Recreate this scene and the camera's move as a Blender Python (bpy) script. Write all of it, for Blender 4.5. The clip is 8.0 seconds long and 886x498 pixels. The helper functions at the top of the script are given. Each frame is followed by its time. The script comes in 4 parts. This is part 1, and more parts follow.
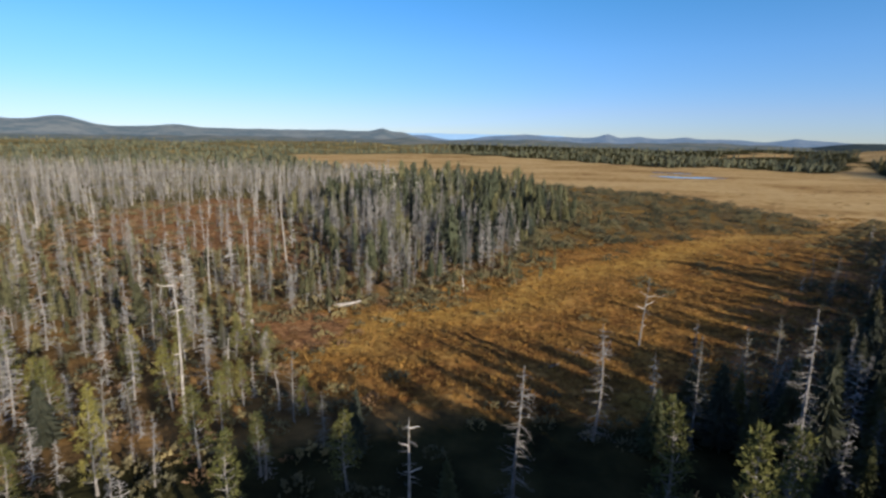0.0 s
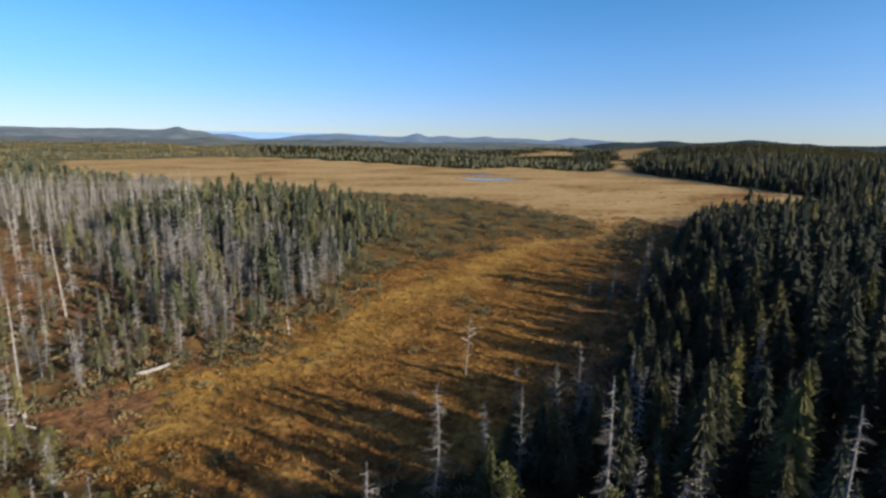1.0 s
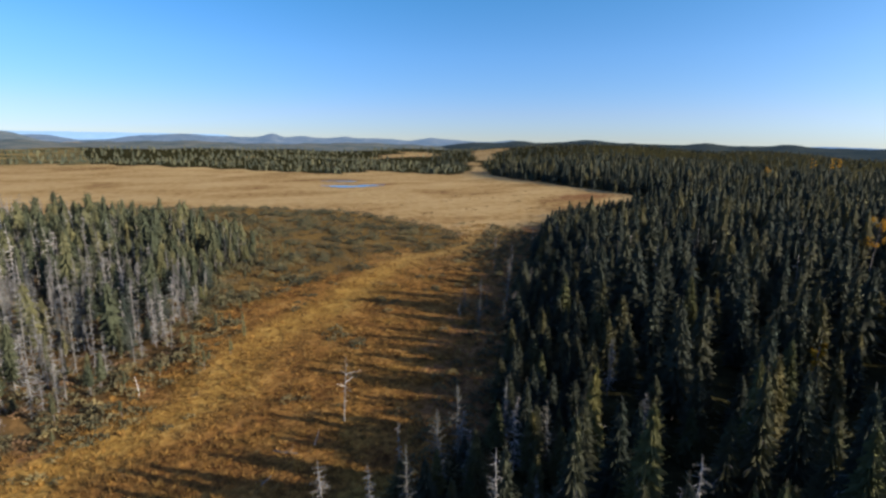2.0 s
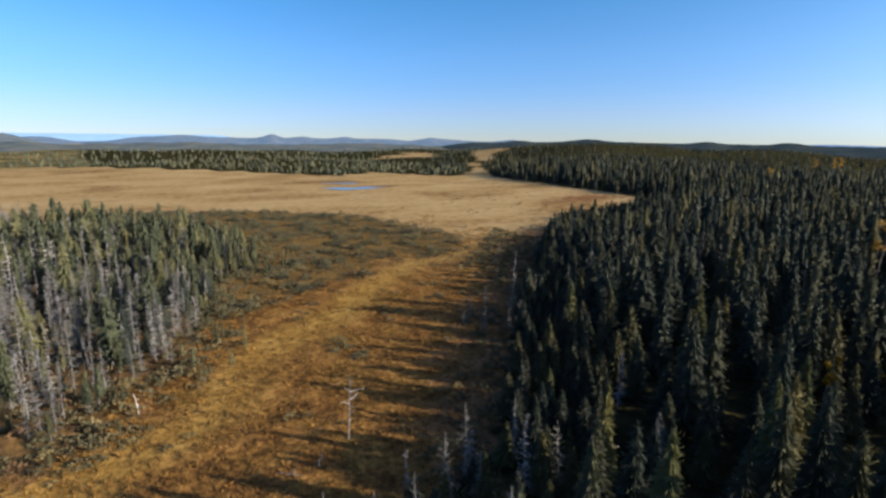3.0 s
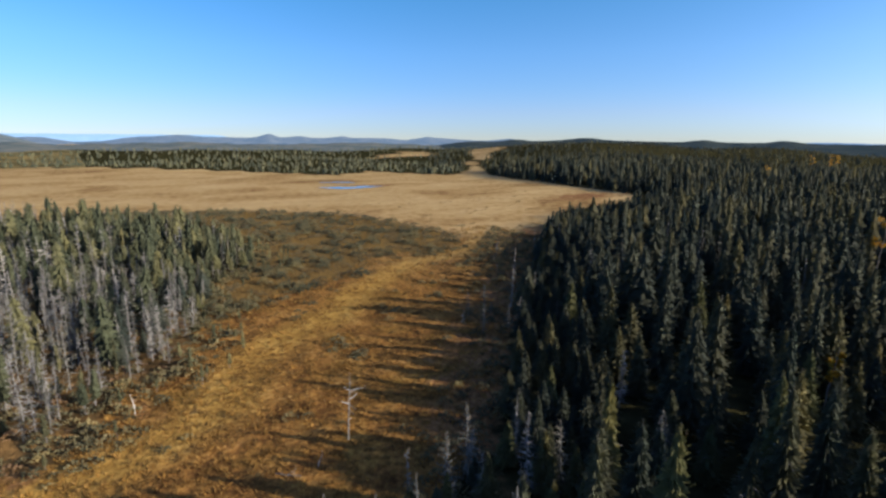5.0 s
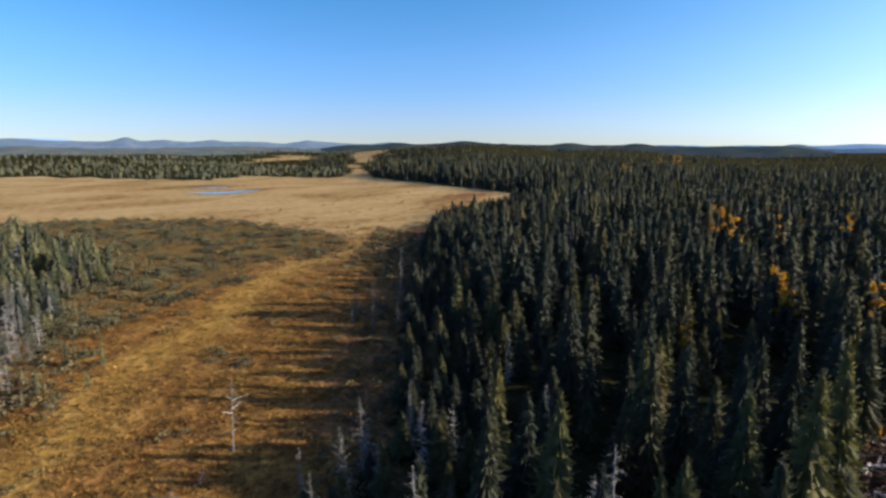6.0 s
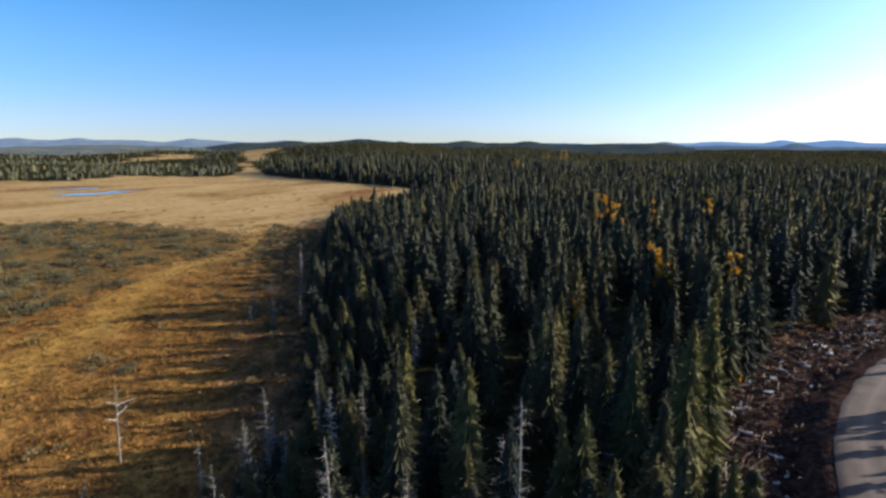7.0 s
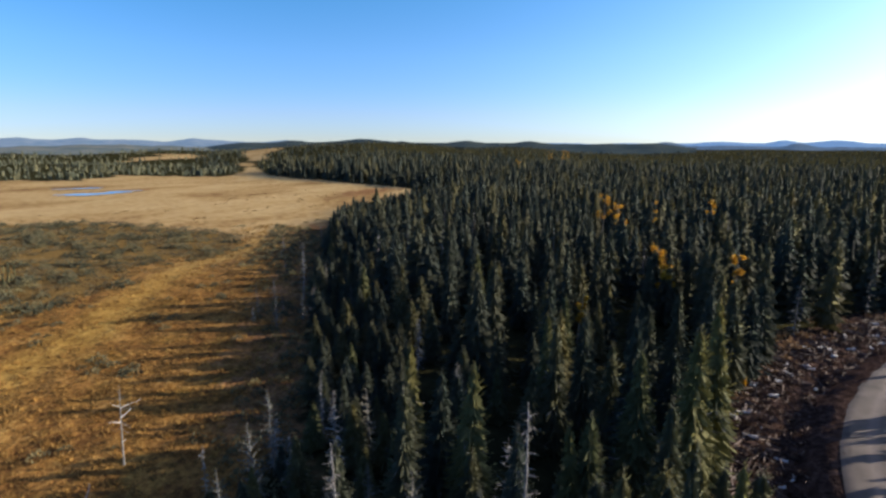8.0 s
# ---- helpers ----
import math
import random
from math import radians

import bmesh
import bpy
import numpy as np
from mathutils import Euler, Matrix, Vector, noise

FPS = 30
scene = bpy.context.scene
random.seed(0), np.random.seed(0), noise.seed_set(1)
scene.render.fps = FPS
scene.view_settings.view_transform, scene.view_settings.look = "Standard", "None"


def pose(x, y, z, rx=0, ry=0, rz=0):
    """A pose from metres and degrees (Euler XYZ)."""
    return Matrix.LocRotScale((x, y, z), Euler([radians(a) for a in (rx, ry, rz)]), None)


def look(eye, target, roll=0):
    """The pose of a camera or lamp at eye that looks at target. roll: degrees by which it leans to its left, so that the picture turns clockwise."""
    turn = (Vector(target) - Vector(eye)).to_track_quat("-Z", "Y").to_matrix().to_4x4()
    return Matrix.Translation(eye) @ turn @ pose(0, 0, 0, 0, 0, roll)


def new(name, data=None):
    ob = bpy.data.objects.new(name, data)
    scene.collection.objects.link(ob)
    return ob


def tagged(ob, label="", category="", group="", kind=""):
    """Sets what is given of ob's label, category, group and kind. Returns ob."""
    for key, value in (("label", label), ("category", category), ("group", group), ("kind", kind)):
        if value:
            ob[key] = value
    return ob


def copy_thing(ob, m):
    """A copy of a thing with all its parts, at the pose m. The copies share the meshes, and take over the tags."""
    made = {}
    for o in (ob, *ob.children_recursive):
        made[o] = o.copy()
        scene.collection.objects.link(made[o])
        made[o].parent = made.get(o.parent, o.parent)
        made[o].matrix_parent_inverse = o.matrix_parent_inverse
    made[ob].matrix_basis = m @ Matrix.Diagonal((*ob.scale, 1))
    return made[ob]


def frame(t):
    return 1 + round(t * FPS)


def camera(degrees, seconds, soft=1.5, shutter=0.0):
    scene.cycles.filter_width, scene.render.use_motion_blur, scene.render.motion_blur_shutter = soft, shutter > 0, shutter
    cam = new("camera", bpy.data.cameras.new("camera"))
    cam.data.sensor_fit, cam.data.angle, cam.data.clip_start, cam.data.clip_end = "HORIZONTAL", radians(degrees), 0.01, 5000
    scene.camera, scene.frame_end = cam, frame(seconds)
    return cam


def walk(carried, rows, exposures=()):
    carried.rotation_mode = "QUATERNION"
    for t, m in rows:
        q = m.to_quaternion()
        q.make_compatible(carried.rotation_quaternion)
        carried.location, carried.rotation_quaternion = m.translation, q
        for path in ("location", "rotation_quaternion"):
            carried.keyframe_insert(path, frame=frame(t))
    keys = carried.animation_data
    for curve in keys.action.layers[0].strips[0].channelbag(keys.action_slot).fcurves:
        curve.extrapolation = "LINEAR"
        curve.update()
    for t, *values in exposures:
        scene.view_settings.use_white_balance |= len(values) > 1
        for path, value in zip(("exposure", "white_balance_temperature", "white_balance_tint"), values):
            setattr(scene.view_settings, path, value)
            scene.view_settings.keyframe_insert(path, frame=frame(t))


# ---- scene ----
cam = camera(80.6, 8.0, 2.6, 0.16)
METRES, EYE, TILT, LEAN, TURN = 14.4, 18.6, -12.0, -1.0, 0.0
ROWS = [
    (0.0, 0.0, 0.0, 0.0, 0.0, 0.0, 0.0),
    (0.5, -0.0085, 0.0163, 0.1527, -9.68, -0.3, 2.06),
    (1.0, -0.0126, 0.0348, 0.3084, -19.5, -0.91, 4.07),
    (1.5, -0.0089, 0.0513, 0.4573, -28.44, -1.71, 5.82),
    (2.0, 0.001, 0.0733, 0.5864, -34.23, -2.41, 6.92),
    (2.2, 0.008, 0.095, 0.613, -34.23, -2.42, 6.98),
    (3.5, 0.0375, 0.1866, 0.6931, -34.23, -2.47, 7.35),
    (4.0, 0.0389, 0.2014, 0.6847, -34.22, -2.53, 7.4),
    (5.3, 0.0338, 0.202, 0.664, -34.85, -2.6, 7.5),
    (5.5, 0.0333, 0.2019, 0.6589, -37.83, -2.75, 8.0),
    (6.0, 0.0343, 0.2084, 0.5958, -47.14, -4.05, 9.42),
    (6.5, 0.0249, 0.2192, 0.521, -56.72, -5.77, 10.65),
    (7.0, 0.0053, 0.2229, 0.4968, -58.24, -6.16, 10.72),
    (7.5, 0.0079, 0.236, 0.5052, -58.11, -5.95, 10.74),
    (8.0, 0.0064, 0.2413, 0.5143, -58.1, -6.15, 10.66),
]
walk(cam, [(t, pose(0, 0, EYE, TILT, LEAN, TURN) @ pose(METRES * x, METRES * y, METRES * z, 90 + pitch, roll, yaw)) for t, x, y, z, yaw, pitch, roll in ROWS], [(0.0, 1.13), (1.0, 1.16), (2.0, 1.26), (5.3, 1.34), (8.0, 1.45)])

# ---------------------------------------------------------------- light
SUN_AZ, SUN_EL = 140.0, 16.0
world = bpy.data.worlds.new("world")
scene.world = world
world.use_nodes = True
wn = world.node_tree.nodes


def sky_layer(air, dust, ozone, colour):
    t = wn.new("ShaderNodeTexSky")
    t.sky_type, t.sun_disc = "NISHITA", False
    t.sun_elevation, t.sun_rotation = radians(SUN_EL), radians(SUN_AZ)
    t.altitude, t.air_density, t.dust_density, t.ozone_density = 0, air, dust, ozone
    m = wn.new("ShaderNodeMix")
    m.data_type, m.blend_type = "RGBA", "MULTIPLY"
    m.inputs["Factor"].default_value = 1.0
    m.inputs[7].default_value = (*colour, 1)
    world.node_tree.links.new(t.outputs[0], m.inputs[6])
    return m.outputs[2]


def sky_sum(a, b):
    m = wn.new("ShaderNodeMix")
    m.data_type, m.blend_type = "RGBA", "ADD"
    m.inputs["Factor"].default_value = 1.0
    world.node_tree.links.new(a, m.inputs[6])
    world.node_tree.links.new(b, m.inputs[7])
    return m.outputs[2]


# clear blue air, a thin bright haze round the sun, and the pale air along the horizon
air = sky_sum(sky_layer(0.7, 0.0, 2.0, (0.32, 0.61, 0.90)), sky_layer(0.12, 0.0, 0.0, (0.95, 0.38, 0.10)))
haze = sky_layer(0.15, 2.5, 0.5, (0.58, 0.68, 0.71))
# the lower air is milky, then deep azure; unseen overhead sky brightened to lift shade
way_up = wn.new("ShaderNodeSeparateXYZ")
world.node_tree.links.new(wn.new("ShaderNodeTexCoord").outputs["Generated"], way_up.inputs[0])
milk = wn.new("ShaderNodeValToRGB")
steps = milk.color_ramp.elements
while len(steps) < 6:
    steps.new(0.5)
for step, (at, tone) in zip(steps, ((0.0, (0.66, 0.60, 0.64)), (0.05, (0.68, 0.645, 0.69)), (0.095, (0.58, 0.74, 0.79)), (0.15, (0.52, 0.86, 0.92)), (0.26, (0.26, 0.95, 1.0)), (0.6, (1.45, 1.3, 1.4)))):
    step.position, step.color = at, (*tone, 1)
world.node_tree.links.new(way_up.outputs[2], milk.inputs[0])
milky = wn.new("ShaderNodeMix")
milky.data_type, milky.blend_type = "RGBA", "MULTIPLY"
milky.inputs["Factor"].default_value = 1.0
world.node_tree.links.new(air, milky.inputs[6])
world.node_tree.links.new(milk.outputs[0], milky.inputs[7])
world.node_tree.links.new(sky_sum(milky.outputs[2], haze), wn["Background"].inputs[0])
wn["Background"].inputs[1].default_value = 0.074

to_sun = Vector((math.sin(radians(SUN_AZ)) * math.cos(radians(SUN_EL)), math.cos(radians(SUN_AZ)) * math.cos(radians(SUN_EL)), math.sin(radians(SUN_EL))))
sun_data = bpy.data.lights.new("sun", "SUN")
sun_data.energy, sun_data.angle, sun_data.color = 5.0, radians(0.53), (1.0, 0.87, 0.71)
sun = new("sun", sun_data)
sun.matrix_world = look(to_sun * 60, (0, 0, 0))


# ---------------------------------------------------------------- materials
def material(name, rough=0.85, spec=0.2):
    m = bpy.data.materials.new(name)
    m.use_nodes = True
    b = m.node_tree.nodes["Principled BSDF"]
    b.inputs["Roughness"].default_value = rough
    b.inputs["Specular IOR Level"].default_value = spec
    return m, m.node_tree.nodes, m.node_tree.links, b


def noise_node(n, l, scale, detail=3.0, rough=0.55, vec=None, warp=0.0):
    t = n.new("ShaderNodeTexNoise")
    t.inputs["Scale"].default_value, t.inputs["Detail"].default_value, t.inputs["Roughness"].default_value = scale, detail, rough
    t.inputs["Distortion"].default_value = warp
    if vec is None:
        vec = n.new("ShaderNodeNewGeometry").outputs["Position"]
    l.new(vec, t.inputs["Vector"])
    return t.outputs["Fac"]


def ramp(n, l, fac, *stops):
    r = n.new("ShaderNodeValToRGB")
    e = r.color_ramp.elements
    while len(e) < len(stops):
        e.new(0.5)
    for i, (p, c) in enumerate(stops):
        e[i].position, e[i].color = p, (*c, 1)
    l.new(fac, r.inputs[0])
    return r.outputs[0]


def mixed(n, l, fac, a, b, how="MIX"):
    m = n.new("ShaderNodeMix")
    m.data_type, m.blend_type = "RGBA", how
    for socket, value in ((m.inputs["Factor"], fac), (m.inputs[6], a), (m.inputs[7], b)):
        if isinstance(value, (int, float)):
            socket.default_value = value
        elif isinstance(value, tuple):
            socket.default_value = (*value, 1)
        else:
            l.new(value, socket)
    return m.outputs[2]


def maths(n, l, op, a, b=0.0, clamp=False):
    m = n.new("ShaderNodeMath")
    m.operation, m.use_clamp = op, clamp
    for socket, value in ((m.inputs[0], a), (m.inputs[1], b)):
        if isinstance(value, (int, float)):
            socket.default_value = value
        else:
            l.new(value, socket)
    return m.outputs[0]


def attribute(n, name):
    a = n.new("ShaderNodeAttribute")
    a.attribute_name = name
    return a.outputs["Fac"]


def bump(n, l, bsdf, height, strength=0.5, distance=0.1):
    b = n.new("ShaderNodeBump")
    b.inputs["Strength"].default_value, b.inputs["Distance"].default_value = strength, distance
    l.new(height, b.inputs["Height"])
    l.new(b.outputs[0], bsdf.inputs["Normal"])


def own_tint(n, l):
    """A random value for each plant: by object, or by the tint kept with each plant of a joined wood."""
    return maths(n, l, "FRACT", maths(n, l, "ADD", n.new("ShaderNodeObjectInfo").outputs["Random"], attribute(n, "tint")))


def foliage(name, dark, mid, light, glow=0.2, patch=0.35, vary=0.6):
    """Leaves and needles: tone by clump, by plant and by twig, some light through."""
    m, n, l, b = material(name, 0.75, 0.12)
    geo = n.new("ShaderNodeNewGeometry")
    tint = own_tint(n, l)
    grain = noise_node(n, l, 5.0, 4.0, 0.65)
    tone = maths(n, l, "ADD", maths(n, l, "MULTIPLY", noise_node(n, l, patch, 3.0), 0.3), maths(n, l, "MULTIPLY", grain, 0.3))
    tone = maths(n, l, "ADD", tone, maths(n, l, "MULTIPLY", geo.outputs["Random Per Island"], 0.12))
    tone = maths(n, l, "ADD", tone, maths(n, l, "MULTIPLY", tint, 0.28))
    col = ramp(n, l, tone, (0.28, dark), (0.5, mid), (0.72, light))
    hue = ramp(n, l, tint, (0.0, (0.84, 0.97, 1.08)), (0.4, (0.98, 1.0, 1.0)), (0.75, (1.08, 1.03, 0.92)), (1.0, (1.32, 1.16, 0.80)))
    col = mixed(n, l, vary, col, hue, "MULTIPLY")
    l.new(col, b.inputs["Base Color"])
    bump(n, l, b, noise_node(n, l, 9.0, 3.0, 0.6), 0.7, 0.12)
    t = n.new("ShaderNodeBsdfTranslucent")
    l.new(col, t.inputs[0])
    x = n.new("ShaderNodeMixShader")
    x.inputs[0].default_value = glow
    l.new(b.outputs[0], x.inputs[1])
    l.new(t.outputs[0], x.inputs[2])
    l.new(x.outputs[0], n["Material Output"].inputs[0])
    return m


def wood(name, dark, mid, light, scale=3.0):
    m, n, l, b = material(name, 0.8, 0.25)
    geo = n.new("ShaderNodeNewGeometry")
    tone = maths(n, l, "ADD", maths(n, l, "MULTIPLY", noise_node(n, l, scale, 4.0), 0.7), maths(n, l, "MULTIPLY", geo.outputs["Random Per Island"], 0.3))
    l.new(ramp(n, l, tone, (0.3, dark), (0.5, mid), (0.7, light)), b.inputs["Base Color"])
    bump(n, l, b, noise_node(n, l, scale * 9, 3.0), 0.5, 0.02)
    return m


NEEDLES = foliage("spruce_needles", (0.054, 0.061, 0.047), (0.090, 0.097, 0.068), (0.142, 0.144, 0.086), 0.65, vary=0.9)
# lighter olive variety; sunlight on the spruces is partly put into this colour
SUNNY = foliage("sunlit_tone_needles", (0.056, 0.062, 0.032), (0.108, 0.112, 0.052), (0.182, 0.174, 0.074), 0.5)
MIDGREEN = foliage("green_needles", (0.030, 0.035, 0.021), (0.060, 0.066, 0.038), (0.104, 0.106, 0.060), 0.35)
OLIVE = foliage("olive_needles", (0.037, 0.037, 0.020), (0.073, 0.071, 0.037), (0.126, 0.118, 0.060), 0.35, vary=0.35)
FAR_NEEDLES = foliage("far_needles", (0.050, 0.057, 0.046), (0.080, 0.088, 0.066), (0.128, 0.130, 0.089), 0.7, patch=0.2, vary=0.95)
BELT = foliage("pale_needles", (0.038, 0.043, 0.029), (0.070, 0.075, 0.048), (0.116, 0.116, 0.074), 0.3, patch=0.04, vary=0.5)
PINE_GREEN = foliage("pine_needles", (0.062, 0.064, 0.022), (0.122, 0.120, 0.038), (0.205, 0.190, 0.060), 0.4, 0.8, 0.4)
GOLD = foliage("gold_leaves", (0.24, 0.115, 0.012), (0.40, 0.215, 0.020), (0.56, 0.34, 0.045), 0.35, 1.2)
SHRUB = foliage("shrub_leaves", (0.046, 0.042, 0.023), (0.104, 0.092, 0.051), (0.182, 0.160, 0.092), patch=0.5)
SCRUB = foliage("scrub_leaves", (0.042, 0.035, 0.020), (0.088, 0.072, 0.042), (0.152, 0.122, 0.070), patch=0.12)
BUSH = foliage("bush_leaves", (0.033, 0.033, 0.020), (0.070, 0.067, 0.040), (0.128, 0.119, 0.072), patch=0.2)
HEATH = foliage("heather_leaves", (0.048, 0.028, 0.012), (0.096, 0.055, 0.020), (0.16, 0.096, 0.035), 0.15, 0.4)
RUST = foliage("rust_leaves", (0.075, 0.044, 0.025), (0.148, 0.092, 0.050), (0.225, 0.146, 0.080), patch=0.4, vary=0.3)
SEDGE = foliage("sedge_blades", (0.090, 0.046, 0.016), (0.205, 0.115, 0.034), (0.34, 0.212, 0.068), 0.3, 0.3)
GREY = wood("weathered_wood", (0.065, 0.060, 0.054), (0.130, 0.121, 0.112), (0.235, 0.221, 0.206))
TWIG = foliage("lichen_twigs", (0.092, 0.088, 0.085), (0.185, 0.178, 0.173), (0.315, 0.305, 0.297), 0.05, 0.6, 0.2)
GREYGREEN = foliage("lichen_needles", (0.052, 0.051, 0.044), (0.105, 0.103, 0.090), (0.182, 0.178, 0.158), 0.15, 0.5, 0.3)
BARK = wood("spruce_bark", (0.028, 0.022, 0.017), (0.055, 0.045, 0.036), (0.09, 0.078, 0.066))
SILVER = wood("silver_wood", (0.085, 0.077, 0.069), (0.170, 0.156, 0.140), (0.290, 0.270, 0.246))
PALE = wood("bleached_wood", (0.26, 0.235, 0.21), (0.42, 0.39, 0.35), (0.60, 0.57, 0.53))
DEBRIS = wood("broken_wood", (0.030, 0.018, 0.013), (0.072, 0.045, 0.034), (0.16, 0.125, 0.104), 1.2)


def ground_material():
    m, n, l, b = material("bog_ground", 1.0, 0.0)
    geo = n.new("ShaderNodeNewGeometry").outputs["Position"]
    fine, medium, broad = noise_node(n, l, 1.6, 5.0, 0.65), noise_node(n, l, 0.22, 4.0), noise_node(n, l, 0.03, 4.0)
    stretch = n.new("ShaderNodeMapping")
    stretch.inputs["Rotation"].default_value = (0, 0, radians(35))
    stretch.inputs["Scale"].default_value = (0.55, 0.9, 1.0)
    l.new(geo, stretch.inputs[0])
    streak = noise_node(n, l, 0.032, 5.0, 0.6, stretch.outputs[0], 0.6)
    sedge = ramp(n, l, maths(n, l, "ADD", maths(n, l, "MULTIPLY", fine, 0.5), maths(n, l, "MULTIPLY", medium, 0.5)),
                 (0.34, (0.046, 0.022, 0.009)), (0.45, (0.120, 0.058, 0.019)), (0.54, (0.214, 0.109, 0.031)), (0.67, (0.315, 0.184, 0.060)))
    speckle = maths(n, l, "ADD", maths(n, l, "MULTIPLY", streak, 0.55), maths(n, l, "MULTIPLY", noise_node(n, l, 0.3, 5.0, 0.65), 0.45))
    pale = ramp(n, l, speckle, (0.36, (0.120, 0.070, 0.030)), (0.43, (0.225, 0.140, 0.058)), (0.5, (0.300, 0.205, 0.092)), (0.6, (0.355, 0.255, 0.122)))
    mossy = ramp(n, l, maths(n, l, "ADD", maths(n, l, "MULTIPLY", fine, 0.5), maths(n, l, "MULTIPLY", medium, 0.5)),
                 (0.36, (0.060, 0.040, 0.010)), (0.5, (0.165, 0.120, 0.024)), (0.66, (0.27, 0.205, 0.046)))
    sedge = mixed(n, l, ramp(n, l, noise_node(n, l, 0.09, 3.0), (0.52, (0, 0, 0)), (0.68, (0.4, 0.4, 0.4))), sedge, mossy)
    gold = ramp(n, l, maths(n, l, "ADD", maths(n, l, "MULTIPLY", fine, 0.6), maths(n, l, "MULTIPLY", medium, 0.4)), (0.34, (0.136, 0.071, 0.018)), (0.5, (0.290, 0.170, 0.042)), (0.66, (0.395, 0.258, 0.076)))
    sedge = mixed(n, l, attribute(n, "trail"), sedge, gold)
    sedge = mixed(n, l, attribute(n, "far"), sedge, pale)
    heath = ramp(n, l, fine, (0.3, (0.05, 0.032, 0.013)), (0.48, (0.12, 0.075, 0.026)), (0.66, (0.21, 0.132, 0.042)))
    rust = ramp(n, l, fine, (0.3, (0.070, 0.033, 0.016)), (0.5, (0.160, 0.082, 0.037)), (0.7, (0.255, 0.148, 0.066)))
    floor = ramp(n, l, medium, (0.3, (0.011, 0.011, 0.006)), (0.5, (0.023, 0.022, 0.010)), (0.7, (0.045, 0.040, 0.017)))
    moss = ramp(n, l, medium, (0.32, (0.046, 0.030, 0.014)), (0.5, (0.100, 0.062, 0.026)), (0.66, (0.185, 0.108, 0.040)))
    earth = ramp(n, l, fine, (0.3, (0.014, 0.009, 0.007)), (0.5, (0.038, 0.024, 0.019)), (0.7, (0.075, 0.050, 0.041)))

    def zone(name, grain, amount, low=0.35, high=0.65):
        edge = maths(n, l, "ADD", attribute(n, name), maths(n, l, "MULTIPLY", maths(n, l, "SUBTRACT", grain, 0.5), amount))
        r = n.new("ShaderNodeMapRange")
        r.interpolation_type = "SMOOTHSTEP"
        r.inputs["From Min"].default_value, r.inputs["From Max"].default_value = low, high
        l.new(edge, r.inputs["Value"])
        return r.outputs[0]

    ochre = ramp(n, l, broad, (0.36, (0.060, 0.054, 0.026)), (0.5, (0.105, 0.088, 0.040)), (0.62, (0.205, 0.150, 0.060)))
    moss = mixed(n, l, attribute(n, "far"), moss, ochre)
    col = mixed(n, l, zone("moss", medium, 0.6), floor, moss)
    col = mixed(n, l, zone("bog", medium, 0.8), col, sedge)
    col = mixed(n, l, zone("scrub", medium, 1.1), col, heath)
    col = mixed(n, l, zone("rust", medium, 1.2), col, rust)
    col = mixed(n, l, zone("earth", medium, 0.5), col, earth)
    l.new(col, b.inputs["Base Color"])
    bump(n, l, b, maths(n, l, "ADD", fine, maths(n, l, "MULTIPLY", medium, 1.5)), 0.8, 0.35)
    return m


def gravel_material():
    m, n, l, b = material("gravel", 0.9, 0.25)
    fine, broad = noise_node(n, l, 14.0, 4.0, 0.7), noise_node(n, l, 0.5, 3.0)
    col = ramp(n, l, maths(n, l, "ADD", maths(n, l, "MULTIPLY", fine, 0.4), maths(n, l, "MULTIPLY", broad, 0.6)), (0.32, (0.040, 0.031, 0.026)), (0.5, (0.070, 0.055, 0.047)), (0.68, (0.104, 0.083, 0.072)))
    col = mixed(n, l, attribute(n, "track"), col, (0.130, 0.105, 0.092))
    l.new(col, b.inputs["Base Color"])
    bump(n, l, b, fine, 0.6, 0.03)
    return m


def water_material():
    m, n, l, b = material("bog_water", 0.06, 0.5)
    b.inputs["Base Color"].default_value = (0.02, 0.022, 0.02, 1)
    bump(n, l, b, noise_node(n, l, 2.5, 3.0), 0.12, 0.03)
    return m


# The emission and cool base tones stand in for distance haze.
def ridge_material(name, low, high, haze_glow):
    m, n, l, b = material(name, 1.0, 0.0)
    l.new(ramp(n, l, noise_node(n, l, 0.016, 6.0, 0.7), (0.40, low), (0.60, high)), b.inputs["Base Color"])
    b.inputs["Emission Color"].default_value, b.inputs["Emission Strength"].default_value = (*haze_glow, 1), 1.0
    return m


# ---------------------------------------------------------------- mesh helpers
RNG = np.random.default_rng(7)


def mesh_of(name, verts, tris, mats, index=None, smooth=False, fields=None):
    me = bpy.data.meshes.new(name)
    verts, tris = np.asarray(verts, np.float32), np.asarray(tris, np.int32)
    me.vertices.add(len(verts))
    me.vertices.foreach_set("co", verts.ravel())
    k = tris.shape[1]
    me.loops.add(tris.size)
    me.loops.foreach_set("vertex_index", tris.ravel())
    me.polygons.add(len(tris))
    me.polygons.foreach_set("loop_start", np.arange(0, tris.size, k, dtype=np.int32))
    for mat in mats if isinstance(mats, (list, tuple)) else [mats]:
        me.materials.append(mat)
    if index is not None:
        me.polygons.foreach_set("material_index", np.asarray(index, np.int32))
    me.polygons.foreach_set("use_smooth", np.full(len(tris), smooth))
    for key, values in (fields or {}).items():
        me.attributes.new(key, "FLOAT", "POINT").data.foreach_set("value", np.asarray(values, np.float32))
    me.update(calc_edges=True)
    return me


def merge(*pieces):
    """Joins (verts, tris) pairs."""
    vs, ts, k = [], [], 0
    for v, t in pieces:
        vs.append(v)
        ts.append(t + k)
        k += len(v)
    return np.concatenate(vs), np.concatenate(ts)


